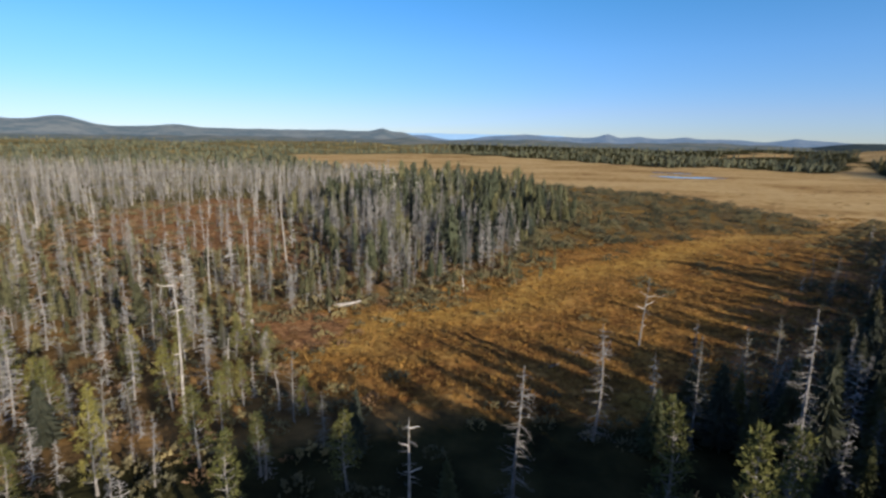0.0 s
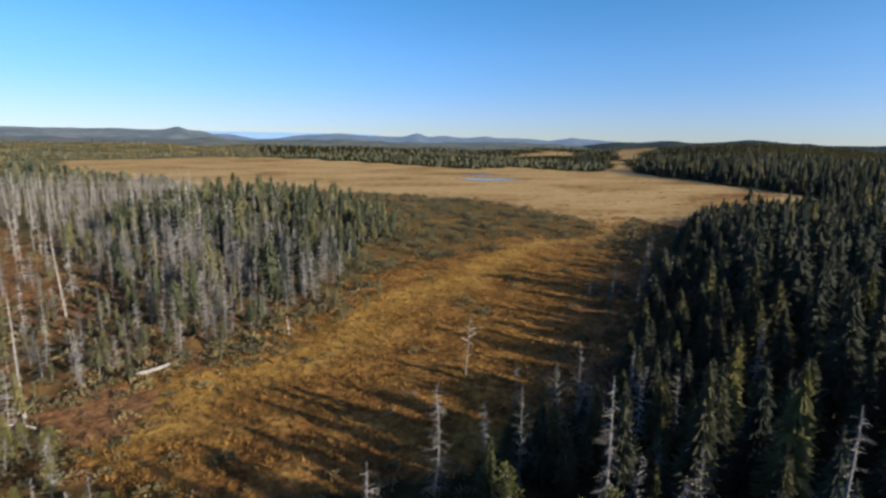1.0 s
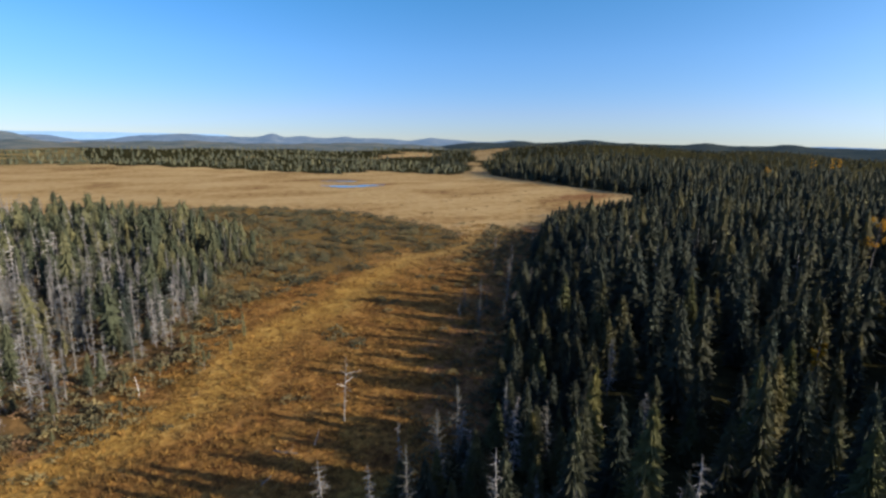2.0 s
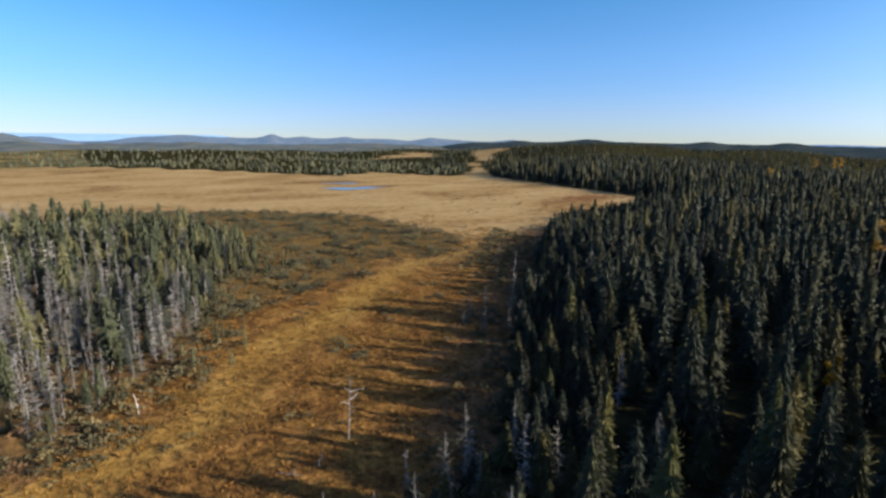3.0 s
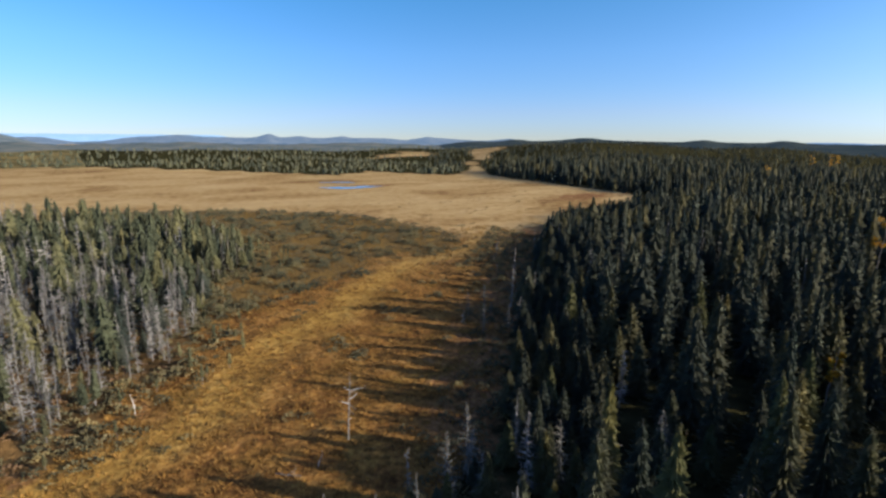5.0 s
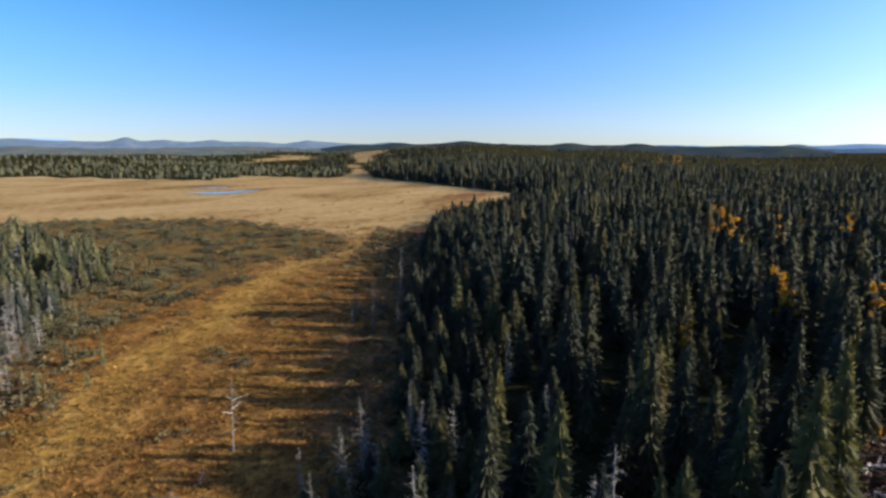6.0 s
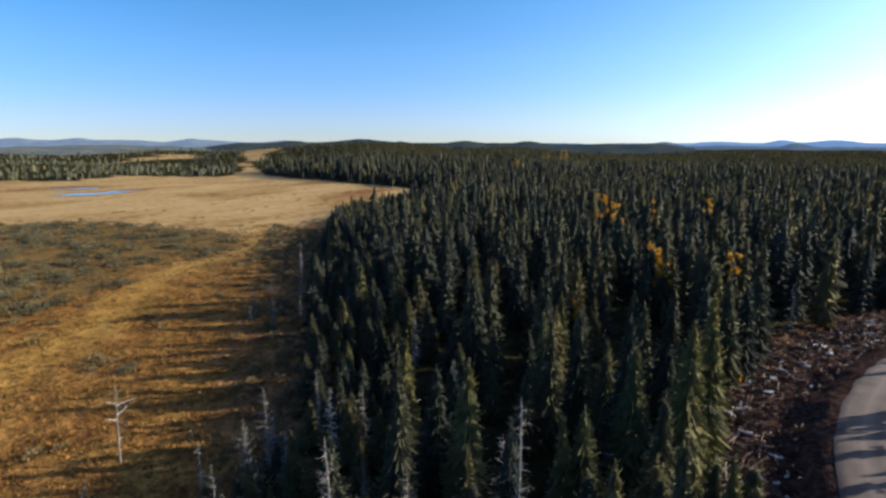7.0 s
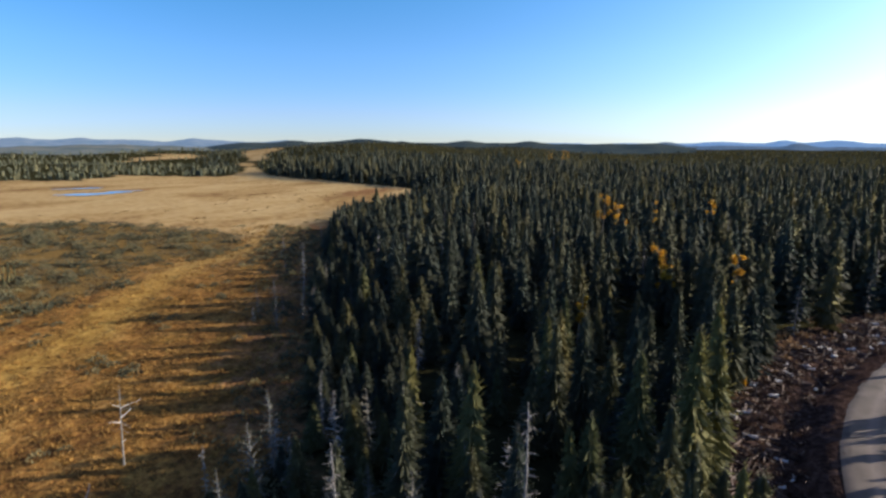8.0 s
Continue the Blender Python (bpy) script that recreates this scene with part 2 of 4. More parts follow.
def unit(v):
    return v / np.maximum(np.linalg.norm(v, axis=-1, keepdims=True), 1e-9)


def kites(base, way, length, width, fold=0.0, at=0.45):
    """Leaf-shaped pairs of triangles from base along way; width across, folded along the middle."""
    n = len(base)
    side = np.cross(way, np.array([0, 0, 1.0])) + 1e-4
    side = unit(side)
    turn = RNG.uniform(-1.4, 1.4, (n, 1))
    up = np.cross(side, way)
    side = unit(side * np.cos(turn) + up * np.sin(turn))
    mid = base + way * (length * at)[:, None]
    mid[:, 2] += fold * width
    v = np.stack([base, mid - side * (width / 2)[:, None], base + way * length[:, None], mid + side * (width / 2)[:, None]], 1).reshape(-1, 3)
    i = np.arange(n)[:, None] * 4
    t = np.concatenate([i + [0, 1, 2], i + [0, 2, 3]], 1).reshape(-1, 3)
    return v, t


def spikes(base, way, length, width):
    """Thin pointed sticks, one triangle each."""
    n = len(base)
    side = unit(np.cross(way, RNG.normal(0, 1, (n, 3)))) * (width / 2)[:, None]
    v = np.stack([base - side, base + side, base + way * length[:, None]], 1).reshape(-1, 3)
    return v, np.arange(n * 3).reshape(-1, 3)


def tube(points, radii, sides=6):
    points, radii = np.asarray(points, float), np.asarray(radii, float)
    n = len(points)
    ahead = unit(np.gradient(points, axis=0))
    ref = np.where(np.abs(ahead[:, 2:3]) > 0.9, np.array([[1.0, 0, 0]]), np.array([[0, 0, 1.0]]))
    a = unit(np.cross(ahead, ref))
    b = np.cross(ahead, a)
    ang = np.linspace(0, 2 * np.pi, sides, endpoint=False)
    v = points[:, None] + radii[:, None, None] * (a[:, None] * np.cos(ang)[None, :, None] + b[:, None] * np.sin(ang)[None, :, None])
    v = v.reshape(-1, 3)
    t = []
    for r in range(n - 1):
        for s in range(sides):
            p, q = r * sides + s, r * sides + (s + 1) % sides
            t += [(p, q, q + sides), (p, q + sides, p + sides)]
    for ring in (0, (n - 1) * sides):
        t += [(ring, ring + s, ring + s + 1) for s in range(1, sides - 1)]
    return v, np.array(t)


def trunk(h, r, rings=6, sides=6, bend=0.15, top=0.12, lean=0.0):
    z = np.linspace(0, 1, rings)
    a, p = RNG.uniform(0, 6.28), RNG.uniform(0, 6.28)
    pts = np.stack([bend * np.sin(z * 3.5 + p) * np.cos(a) + lean * h * z - bend * np.sin(p) * np.cos(a), bend * np.sin(z * 4.2 + p) * np.sin(a) - bend * np.sin(p) * np.sin(a), z * h], 1)
    rad = r * (1 - z) ** 0.8 + r * top
    rad[0] *= 1.35
    return pts, tube(pts, rad, sides)


def along(pts, u):
    z = np.linspace(0, 1, len(pts))
    return np.stack([np.interp(u, z, pts[:, k]) for k in range(3)], 1)


def fronds(pts, radius, low, n, segs, wide, sweep=(-0.30, 0.75), power=0.85, ragged=0.3, sag=0.35):
    """Conifer boughs: drooping fronds with serrated sides, whorled round the stem."""
    u = low + (0.985 - low) * ((np.arange(n) + RNG.uniform(0, 1, n)) / n) ** 0.95
    f = (u - low) / (1 - low)
    reach = radius * ((1 - f) ** power * (0.6 + 0.4 * np.minimum(f * 6, 1)) + 0.07) * RNG.uniform(1 - ragged, 1 + ragged * 0.7, n)
    az = np.arange(n) * 2.4 + RNG.uniform(-1.0, 1.0, n)
    rise = sweep[0] + (sweep[1] - sweep[0]) * f ** 1.5 + RNG.normal(0, 0.12, n)
    out = np.stack([np.cos(az), np.sin(az), np.zeros(n)], 1)
    across = np.stack([-np.sin(az), np.cos(az), np.zeros(n)], 1)
    root = along(pts, u)
    s = np.linspace(0.05, 1, segs + 1)[None, :]
    spine = root[:, None] + out[:, None] * (reach[:, None] * s)[..., None]
    spine[..., 2] += reach[:, None] * (rise[:, None] * s - sag * (1 - f)[:, None] * s ** 2 + 0.22 * s ** 3)
    mid = (s[:, :-1] + s[:, 1:]) / 2
    w = wide * (reach[:, None] * 0.8 + 0.12) * (1.1 - 0.75 * mid) * RNG.uniform(0.45, 1.4, (n, segs))
    base = (spine[:, :-1] + spine[:, 1:]) / 2 + out[:, None] * (reach[:, None] * 0.45 / segs)[..., None]
    sides = []
    for sign in (-1, 1):
        tip = base + sign * across[:, None] * (w * RNG.uniform(0.8, 1.2, (n, segs)))[..., None]
        tip[..., 2] -= w * RNG.uniform(0.15, 0.75, (n, segs))
        sides.append(tip)
    k = 3 * segs + 1
    v = np.concatenate([spine, *sides], 1).reshape(-1, 3)
    j = np.arange(segs)
    one = np.concatenate([np.stack([j, j + 1, segs + 1 + j], 1), np.stack([j + 1, j, 2 * segs + 1 + j], 1)])
    t = (one[None] + (np.arange(n) * k)[:, None, None]).reshape(-1, 3)
    return v, t


def skirts(pts, low, radius, tiers, points, fill=0.8, power=0.85, ragged=0.3):
    """The dense body of a crown: tiers of drooping boughs with jagged tips."""
    vs, ts, k = [], [], 0
    u = low + (0.94 - low) * (np.arange(tiers) + RNG.uniform(-0.3, 0.3, tiers)) / tiers
    for ui in u:
        f = min(max((ui - low) / (1 - low), 0), 1)
        r = radius * fill * ((1 - f) ** power * (0.65 + 0.35 * min(f * 6, 1)) + 0.07)
        drop = (1 - low) * pts[-1, 2] / tiers
        a = np.linspace(0, 2 * np.pi, points, endpoint=False) + RNG.uniform(0, 1)
        c = along(pts, np.array([ui]))[0]
        tip = r * np.where(np.arange(points) % 2, 0.62, 1.08) * RNG.uniform(1 - ragged, 1 + ragged, points)
        top = np.stack([c[0] + np.cos(a + 0.2) * r * 0.16, c[1] + np.sin(a + 0.2) * r * 0.16, np.full(points, c[2] + drop * 1.25)], 1)
        rim = np.stack([c[0] + np.cos(a) * tip, c[1] + np.sin(a) * tip, c[2] + drop * RNG.uniform(-0.4, 0.35, points) - 0.2 * tip], 1)
        vs += [top, rim]
        q = np.arange(points)
        n = (q + 1) % points
        ts += [np.stack([k + q, k + points + q, k + points + n], 1), np.stack([k + q, k + points + n, k + n], 1)]
        k += 2 * points
    return np.concatenate(vs), np.concatenate(ts)


def bare(pts, reach, low, n, twigs, thick, droop=-0.25, power=0.5):
    """Dead boughs: thin tapering sticks with twigs."""
    u = low + (0.97 - low) * np.sort(RNG.uniform(0, 1, n))
    f = (u - low) / (1 - low)
    length = reach * ((1 - f) ** power + 0.12) * RNG.uniform(0.4, 1.15, n)
    az = RNG.uniform(0, 6.283, n)
    way = unit(np.stack([np.cos(az), np.sin(az), droop + 0.5 * f * abs(droop) + RNG.normal(0, 0.2, n)], 1))
    root = along(pts, u)
    sticks = spikes(root, way, length, np.full(n, thick * 1.3))
    if not twigs:
        return sticks
    s = RNG.uniform(0.3, 1.0, (n, twigs))
    place = (root[:, None] + way[:, None] * (length[:, None] * s)[..., None]).reshape(-1, 3)
    w2 = unit(np.repeat(way, twigs, 0) * 0.7 + RNG.normal(0, 0.55, (n * twigs, 3)))
    l2 = (length[:, None] * RNG.uniform(0.2, 0.5, (n, twigs))).ravel()
    return merge(sticks, spikes(place, w2, l2, np.full(n * twigs, thick)))


def bough(pts, reach, low, twigs, thick, droop=-0.25, power=0.5):
    """One dead branch: a thin tapering stick with twigs growing from it."""
    u = low + (0.97 - low) * RNG.uniform()
    f = (u - low) / (1 - low)
    length = reach * ((1 - f) ** power + 0.12) * RNG.uniform(0.4, 1.15)
    az = RNG.uniform(0, 6.283)
    way = unit(np.array([math.cos(az), math.sin(az), droop + 0.5 * f * abs(droop) + RNG.normal(0, 0.2)]))
    root = along(pts, np.array([u]))[0]
    at = np.linspace(0.25, 0.93, twigs) + RNG.uniform(-0.03, 0.03, twigs)
    cuts = np.sort(np.concatenate([[0], at, at + 0.025, [1]]))
    line = root + way * (length * cuts)[:, None]
    line[:, 2] += 0.12 * length * np.sin(cuts * 5 + az) * cuts
    v, t = tube(line, thick * 0.6 * (1.05 - cuts), 3)
    tips, extra = [], []
    for k in range(twigs):
        j = 1 + 2 * k
        side = k % 3
        tips.append(line[j] + unit(way * 0.7 + RNG.normal(0, 0.55, 3)) * length * RNG.uniform(0.2, 0.5))
        extra.append((j * 3 + side, j * 3 + 3 + side, len(v) + k))
    return np.concatenate([v, np.array(tips)]), np.concatenate([t, np.array(extra)])


def placed(template, where, scale, turn, stretch=None):
    """One (verts, tris) with a copy of the template at every place."""
    v, t = template
    n = len(where)
    c, s = np.cos(turn)[:, None], np.sin(turn)[:, None]
    sz = scale if stretch is None else stretch
    x = (v[None, :, 0] * c - v[None, :, 1] * s) * scale[:, None] + where[:, 0:1]
    y = (v[None, :, 0] * s + v[None, :, 1] * c) * scale[:, None] + where[:, 1:2]
    z = v[None, :, 2] * sz[:, None] + where[:, 2:3]
    out = np.stack([x, y, z], 2).reshape(-1, 3)
    return out, (t[None] + (np.arange(n) * len(v))[:, None, None]).reshape(-1, 3)


def part(name, pair, mat, parent, label=""):
    ob = new(name, mesh_of(name, *pair, mat))
    ob.parent = parent
    return tagged(ob, label)


# ---------------------------------------------------------------- plan
BOG = np.array([(-17, 47), (-13, 40), (-9, 35.5), (-3, 34), (6, 32), (14, 32), (21, 34.5), (27, 37), (33.5, 42), (41, 49.5), (49, 57.5), (66, 72.5), (93, 95.5),
                (127, 125), (160, 146), (194, 148), (231, 158), (240, 206), (245, 248), (256, 300), (322, 409), (690, 785), (656, 827), (401, 518), (322, 418), (262, 345),
                (236, 344), (213, 416), (168, 384), (110, 480), (29, 560), (-56, 640), (-150, 520), (-110, 400), (-40, 300), (-10, 215), (10, 195), (24, 165), (32, 150),
                (35, 130), (29.5, 118), (21, 111), (12.5, 84), (9.5, 72.5), (6, 69), (1.7, 70), (-1, 60), (-5, 56), (-10, 56.5), (-17, 52)], float)
SCRUB_ZONE = np.array([(-5, 235), (19, 227), (47, 219), (71, 193), (82, 183), (88, 152), (91, 130), (80, 111), (69, 109), (60, 115), (55, 112), (47, 101), (40, 99), (31, 97), (24, 92),
                       (14, 84), (22, 111), (30, 118), (36, 135), (32, 152), (24, 168), (8, 200)], float)
CLEARING = np.array([(-66, 160), (-40, 128), (-24, 100), (-14.5, 80), (-22, 75), (-31, 82), (-44, 82), (-62, 83), (-76, 104), (-76, 130)], float)
ISLET = np.array([(29.5, 118), (21, 111), (12.5, 84), (9.5, 72.5), (6, 69), (1.7, 70), (-1, 60), (-6, 57), (-11, 58), (-17, 65), (-20, 80), (-21, 95), (-36, 118), (-30, 175), (-5, 205), (10, 195), (24, 165), (32, 150), (35, 130)], float)
ROAD = np.array([(-160, -10), (-60, -7), (20, -5.4), (43, -5.4), (51, -5.6), (58.5, -7.0), (67.5, -10.0), (78, -15), (90, -22), (104, -34), (120, -55), (140, -95), (150, -160)], float)


def signed(poly, x, y):
    """Distance to a closed outline, positive inside."""
    p = np.stack([np.ravel(x), np.ravel(y)], 1).astype(float)
    best, inside = np.full(len(p), 1e9), np.zeros(len(p), bool)
    for a, b in zip(poly, np.roll(poly, -1, 0)):
        e = b - a
        k = np.clip(((p - a) @ e) / (e @ e), 0, 1)
        best = np.minimum(best, np.hypot(*(p - a - k[:, None] * e).T))
        cross = (a[1] > p[:, 1]) != (b[1] > p[:, 1])
        with np.errstate(divide="ignore", invalid="ignore"):
            inside ^= cross & (p[:, 0] < (b[0] - a[0]) * (p[:, 1] - a[1]) / (b[1] - a[1]) + a[0])
    return np.where(inside, best, -best).reshape(np.shape(x))


def from_road(x, y):
    """Distance north of the road's middle (south: minus)."""
    p = np.stack([np.ravel(x), np.ravel(y)], 1).astype(float)
    best, sign = np.full(len(p), 1e9), np.ones(len(p))
    for a, b in zip(ROAD[:-1], ROAD[1:]):
        e = b - a
        k = np.clip(((p - a) @ e) / (e @ e), 0, 1)
        d = np.hypot(*(p - a - k[:, None] * e).T)
        near = d < best
        sign[near] = np.sign(e[0] * (p[near, 1] - a[1]) - e[1] * (p[near, 0] - a[0]))
        best = np.minimum(best, d)
    return (best * sign).reshape(np.shape(x))


def smooth(a, b, x):
    k = np.clip((x - a) / (b - a), 0, 1)
    return k * k * (3 - 2 * k)


WAVES = [(RNG.uniform(0, 6.283), RNG.uniform(0, 6.283)) for _ in range(10)]


def rolling(x, y, size, first=0, count=5):
    """Smooth unevenness of about -1 to 1 with bumps about size metres across."""
    out = 0
    for i in range(count):
        d, p = WAVES[(first + i) % 10]
        k = (1 + 0.37 * i) * 3.1416 / size
        out = out + np.sin(k * (x * np.cos(d) + y * np.sin(d)) + p + 1.3 * np.sin(0.43 * k * (y * np.cos(d) - x * np.sin(d)) + 2 * p)) / count ** 0.5
    return out


def height(x, y):
    r, az = np.hypot(x, y), np.degrees(np.arctan2(x, y))
    east = smooth(33, 46, az) * (1 - smooth(110, 150, az))
    rise = smooth(230, 950, r) * (13 + 7 * np.exp(-((az - 50) / 5) ** 2) - 13 * smooth(56, 80, az)) * east
    rise = rise + smooth(420, 1500, r) * 3 * (1 - east) * (1 - smooth(110, 150, az))
    rise = rise + smooth(350, 900, r) * rolling(x, y, 260, 3) * 3.0
    d = from_road(x, y)
    low = 0.07 * np.exp(-((r / 300) ** 2)) * rolling(x, y, 7, 1) + 0.05 * np.exp(-((r / 200) ** 2)) * rolling(x, y, 2.2, 5)
    bank = 1.1 * (1 - smooth(3.4, 5.6, np.abs(d))) - 0.7 * np.exp(-((np.abs(d) - 6.6) / 1.1) ** 2)
    return rise + low * smooth(3.4, 5, np.abs(d)) + bank


# ---------------------------------------------------------------- ground
def lines(centre, near, step, growth, reach):
    a = list(np.arange(0, near, step))
    gap = step
    while a[-1] < reach:
        gap *= growth
        a.append(a[-1] + gap)
    a = np.array(a)
    return centre + np.concatenate([-a[:0:-1], a])


gx, gy = lines(40, 105, 1.6, 1.09, 4700), lines(45, 105, 1.6, 1.09, 4700)
GX, GY = np.meshgrid(gx, gy)
GZ = height(GX, GY)
nx, ny = len(gx), len(gy)
cell = (np.arange(ny - 1)[:, None] * nx + np.arange(nx - 1)[None]).ravel()
quads = np.stack([cell, cell + 1, cell + nx + 1, cell + nx], 1)
bog_d = signed(BOG, GX, GY)
dist = np.hypot(GX, GY)
azim = np.degrees(np.arctan2(GX, GY))
west = (GX < 12) & (GY > 20)
far_open = 0.7 * smooth(0.5, 1.1, rolling(GX, GY, 230, 2)) * np.where(azim > 14, smooth(380, 600, dist), smooth(950, 1300, dist)) * (azim < 36)
TRAIL = np.array([(-10, 45.5), (-5.2, 51.5), (4.7, 55.5), (10.7, 59.5), (15.8, 69.5), (24, 75.5), (31.4, 78.5), (41.2, 89), (51.5, 97), (63, 104.5), (75, 106), (95, 118), (115, 150)], float)


def from_trail(x, y):
    p = np.stack([np.ravel(x), np.ravel(y)], 1).astype(float)
    best = np.full(len(p), 1e9)
    for a, b in zip(TRAIL[:-1], TRAIL[1:]):
        e = b - a
        k = np.clip(((p - a) @ e) / (e @ e), 0, 1)
        best = np.minimum(best, np.hypot(*(p - a - k[:, None] * e).T))
    return best.reshape(np.shape(x))


zone_fields = {
    "bog": np.clip(np.maximum(0.5 + bog_d / 5, far_open), 0, 1).ravel(),
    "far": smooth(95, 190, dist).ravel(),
    "trail": (0.85 * (1 - smooth(1.0, 6.0, from_trail(GX, GY)))).ravel(),
    "scrub": np.clip(0.5 + signed(SCRUB_ZONE, GX, GY) / 14, 0, 1).ravel(),
    # rust-brown ground; the strip by the spruce wood also paints its shade browner
    "rust": np.clip(np.maximum(1.4 * np.exp(-(((GX + 14.5) / 5.5) ** 2 + ((GY - 48.5) / 5) ** 2)), 0.34 + signed(CLEARING, GX, GY) / 30) + 0.4 * west * smooth(0.2, 1.0, rolling(GX, GY, 15, 6)) * smooth(30, 60, GY) * (1 - smooth(140, 190, GY)) + 0.9 * np.exp(-((GX - 152) / 11) ** 2 - ((GY - 287) / 8) ** 2) + 0.75 * np.exp(-((GX - 208) / 32) ** 2 - ((GY - 176) / 15) ** 2) + 0.62 * smooth(15, 30, GX) * np.exp(-((bog_d - 3) / 9) ** 2) * (GY < 125) * (GX > GY - 40), 0, 1).ravel(),
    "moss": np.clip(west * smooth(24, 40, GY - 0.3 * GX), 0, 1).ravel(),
    "earth": (1 - smooth(12.0, 16.0, np.abs(from_road(GX, GY)))).ravel(),
}
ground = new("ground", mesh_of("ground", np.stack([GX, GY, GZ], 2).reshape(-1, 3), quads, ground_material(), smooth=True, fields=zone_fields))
tagged(ground, "golden sedge bog with brown heath and mossy forest floor", "ground", kind="structure")


def build_road():
    pts = []
    for a, b in zip(ROAD[:-1], ROAD[1:]):
        k = max(2, int(np.hypot(*(b - a)) / 2))
        pts += [a + (b - a) * i / k for i in range(k)]
    pts = np.array(pts)
    for _ in range(12):
        pts[1:-1] = (pts[:-2] + pts[1:-1] * 2 + pts[2:]) / 4
    side = np.gradient(pts, axis=0)
    side = unit(np.stack([-side[:, 1], side[:, 0]], 1))
    offs = np.linspace(-3.1, 3.1, 17)
    wheel = np.exp(-((np.abs(offs) - 1.0) / 0.35) ** 2)
    v = pts[:, None] + side[:, None] * offs[None, :, None]
    z = 1.16 + 0.08 * (1 - (offs / 3.1) ** 2) - 0.04 * wheel - 0.12 * smooth(2.7, 3.1, np.abs(offs))
    z = np.broadcast_to(z, v.shape[:2]) + 0.015 * rolling(v[..., 0], v[..., 1], 1.5, 2)
    m = len(offs)
    c = (np.arange(len(pts) - 1)[:, None] * m + np.arange(m - 1)[None]).ravel()
    q = np.stack([c, c + 1, c + m + 1, c + m], 1)[:, ::-1]
    ob = new("road", mesh_of("road", np.concatenate([v, z[..., None]], 2).reshape(-1, 3), q, gravel_material(), smooth=True, fields={"track": np.broadcast_to(wheel * 0.7, v.shape[:2]).ravel()}))
    tagged(ob, "pale gravel forest road with two worn wheel tracks", "road", kind="structure")


build_road()


def pool(cx, cy, a, b, turn, seed):
    k = np.linspace(0, 2 * np.pi, 40, endpoint=False)
    r = 1 + 0.22 * np.sin(3 * k + seed) + 0.12 * np.sin(7 * k + 2 * seed)
    x, y = a * r * np.cos(k), b * r * np.sin(k)
    c, s = math.cos(radians(turn)), math.sin(radians(turn))
    z = height(cx + x * c - y * s, cy + x * s + y * c).max() + 0.12
    v = np.concatenate([[[cx, cy, z]], np.stack([cx + x * c - y * s, cy + x * s + y * c, np.full(40, z)], 1)])
    t = np.array([(0, 1 + i, 1 + (i + 1) % 40) for i in range(40)])
    ob = new("water", mesh_of("water", v, t, WATER))
    tagged(ob, "shallow bog pool reflecting the blue sky", "pool", kind="structure")


WATER = water_material()
pool(128, 281, 14, 6.0, -25, 0.4)
pool(143, 283, 8, 2.6, -22, 2.2)
pool(140, 318, 11, 3.0, -35, 3.9)


# ---------------------------------------------------------------- far ridges
def ridge(name, mat, label, away, depth, az0, az1, base, bumps, rough):
    """A long hill: rises to its crest as seen under small angles from the bog and falls behind it."""
    az = np.linspace(az0, az1, 160)
    el = base + sum(h * np.exp(-((az - a) / w) ** 2) for a, w, h in bumps)
    el = el + rough * (np.sin(az * 1.7 + away) * 0.6 + np.sin(az * 4.3 + 2) * 0.3 + np.sin(az * 9.1) * 0.16 + np.sin(az * 19.7 + away) * 0.1)
    el = (el + 0.5) * smooth(az0, az0 + 4, az) * (1 - smooth(az1 - 4, az1, az)) - 0.5
    rows = []
    for k, f in ((-1.0, -0.15), (-0.6, 0.35), (-0.25, 0.8), (0, 1.0), (0.4, 0.7), (1.0, -0.15)):
        d = away + depth * k
        crest = 24 + away * np.tan(np.radians(el)) + 8
        rows.append(np.stack([d * np.sin(np.radians(az)), d * np.cos(np.radians(az)), crest * f - 8], 1))
    v = np.concatenate(rows)
    n = len(az)
    c = (np.arange(5)[:, None] * n + np.arange(n - 1)[None]).ravel()
    q = np.stack([c, c + 1, c + n + 1, c + n], 1)
    ob = new(name, mesh_of(name, v, q, mat, smooth=True))
    tagged(ob, label, "hills", kind="structure")


# last colour of each: a glow that paints haze over the hill
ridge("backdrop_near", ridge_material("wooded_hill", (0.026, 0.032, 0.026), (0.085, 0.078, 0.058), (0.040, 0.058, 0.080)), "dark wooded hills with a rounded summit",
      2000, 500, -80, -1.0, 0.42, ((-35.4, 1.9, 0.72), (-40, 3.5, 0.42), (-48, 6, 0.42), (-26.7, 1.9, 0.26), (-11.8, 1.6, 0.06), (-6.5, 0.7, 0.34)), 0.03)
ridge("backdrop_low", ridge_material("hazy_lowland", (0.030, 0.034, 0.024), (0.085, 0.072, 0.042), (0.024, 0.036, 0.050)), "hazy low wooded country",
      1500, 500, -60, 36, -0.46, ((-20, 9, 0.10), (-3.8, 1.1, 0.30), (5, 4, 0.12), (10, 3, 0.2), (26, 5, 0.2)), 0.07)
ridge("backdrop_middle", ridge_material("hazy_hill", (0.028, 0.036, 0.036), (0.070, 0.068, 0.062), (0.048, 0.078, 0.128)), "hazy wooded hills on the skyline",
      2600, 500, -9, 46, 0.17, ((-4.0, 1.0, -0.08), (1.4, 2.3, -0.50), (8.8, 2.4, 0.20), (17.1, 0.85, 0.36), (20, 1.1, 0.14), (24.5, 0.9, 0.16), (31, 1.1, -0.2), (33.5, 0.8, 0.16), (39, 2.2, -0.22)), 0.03)
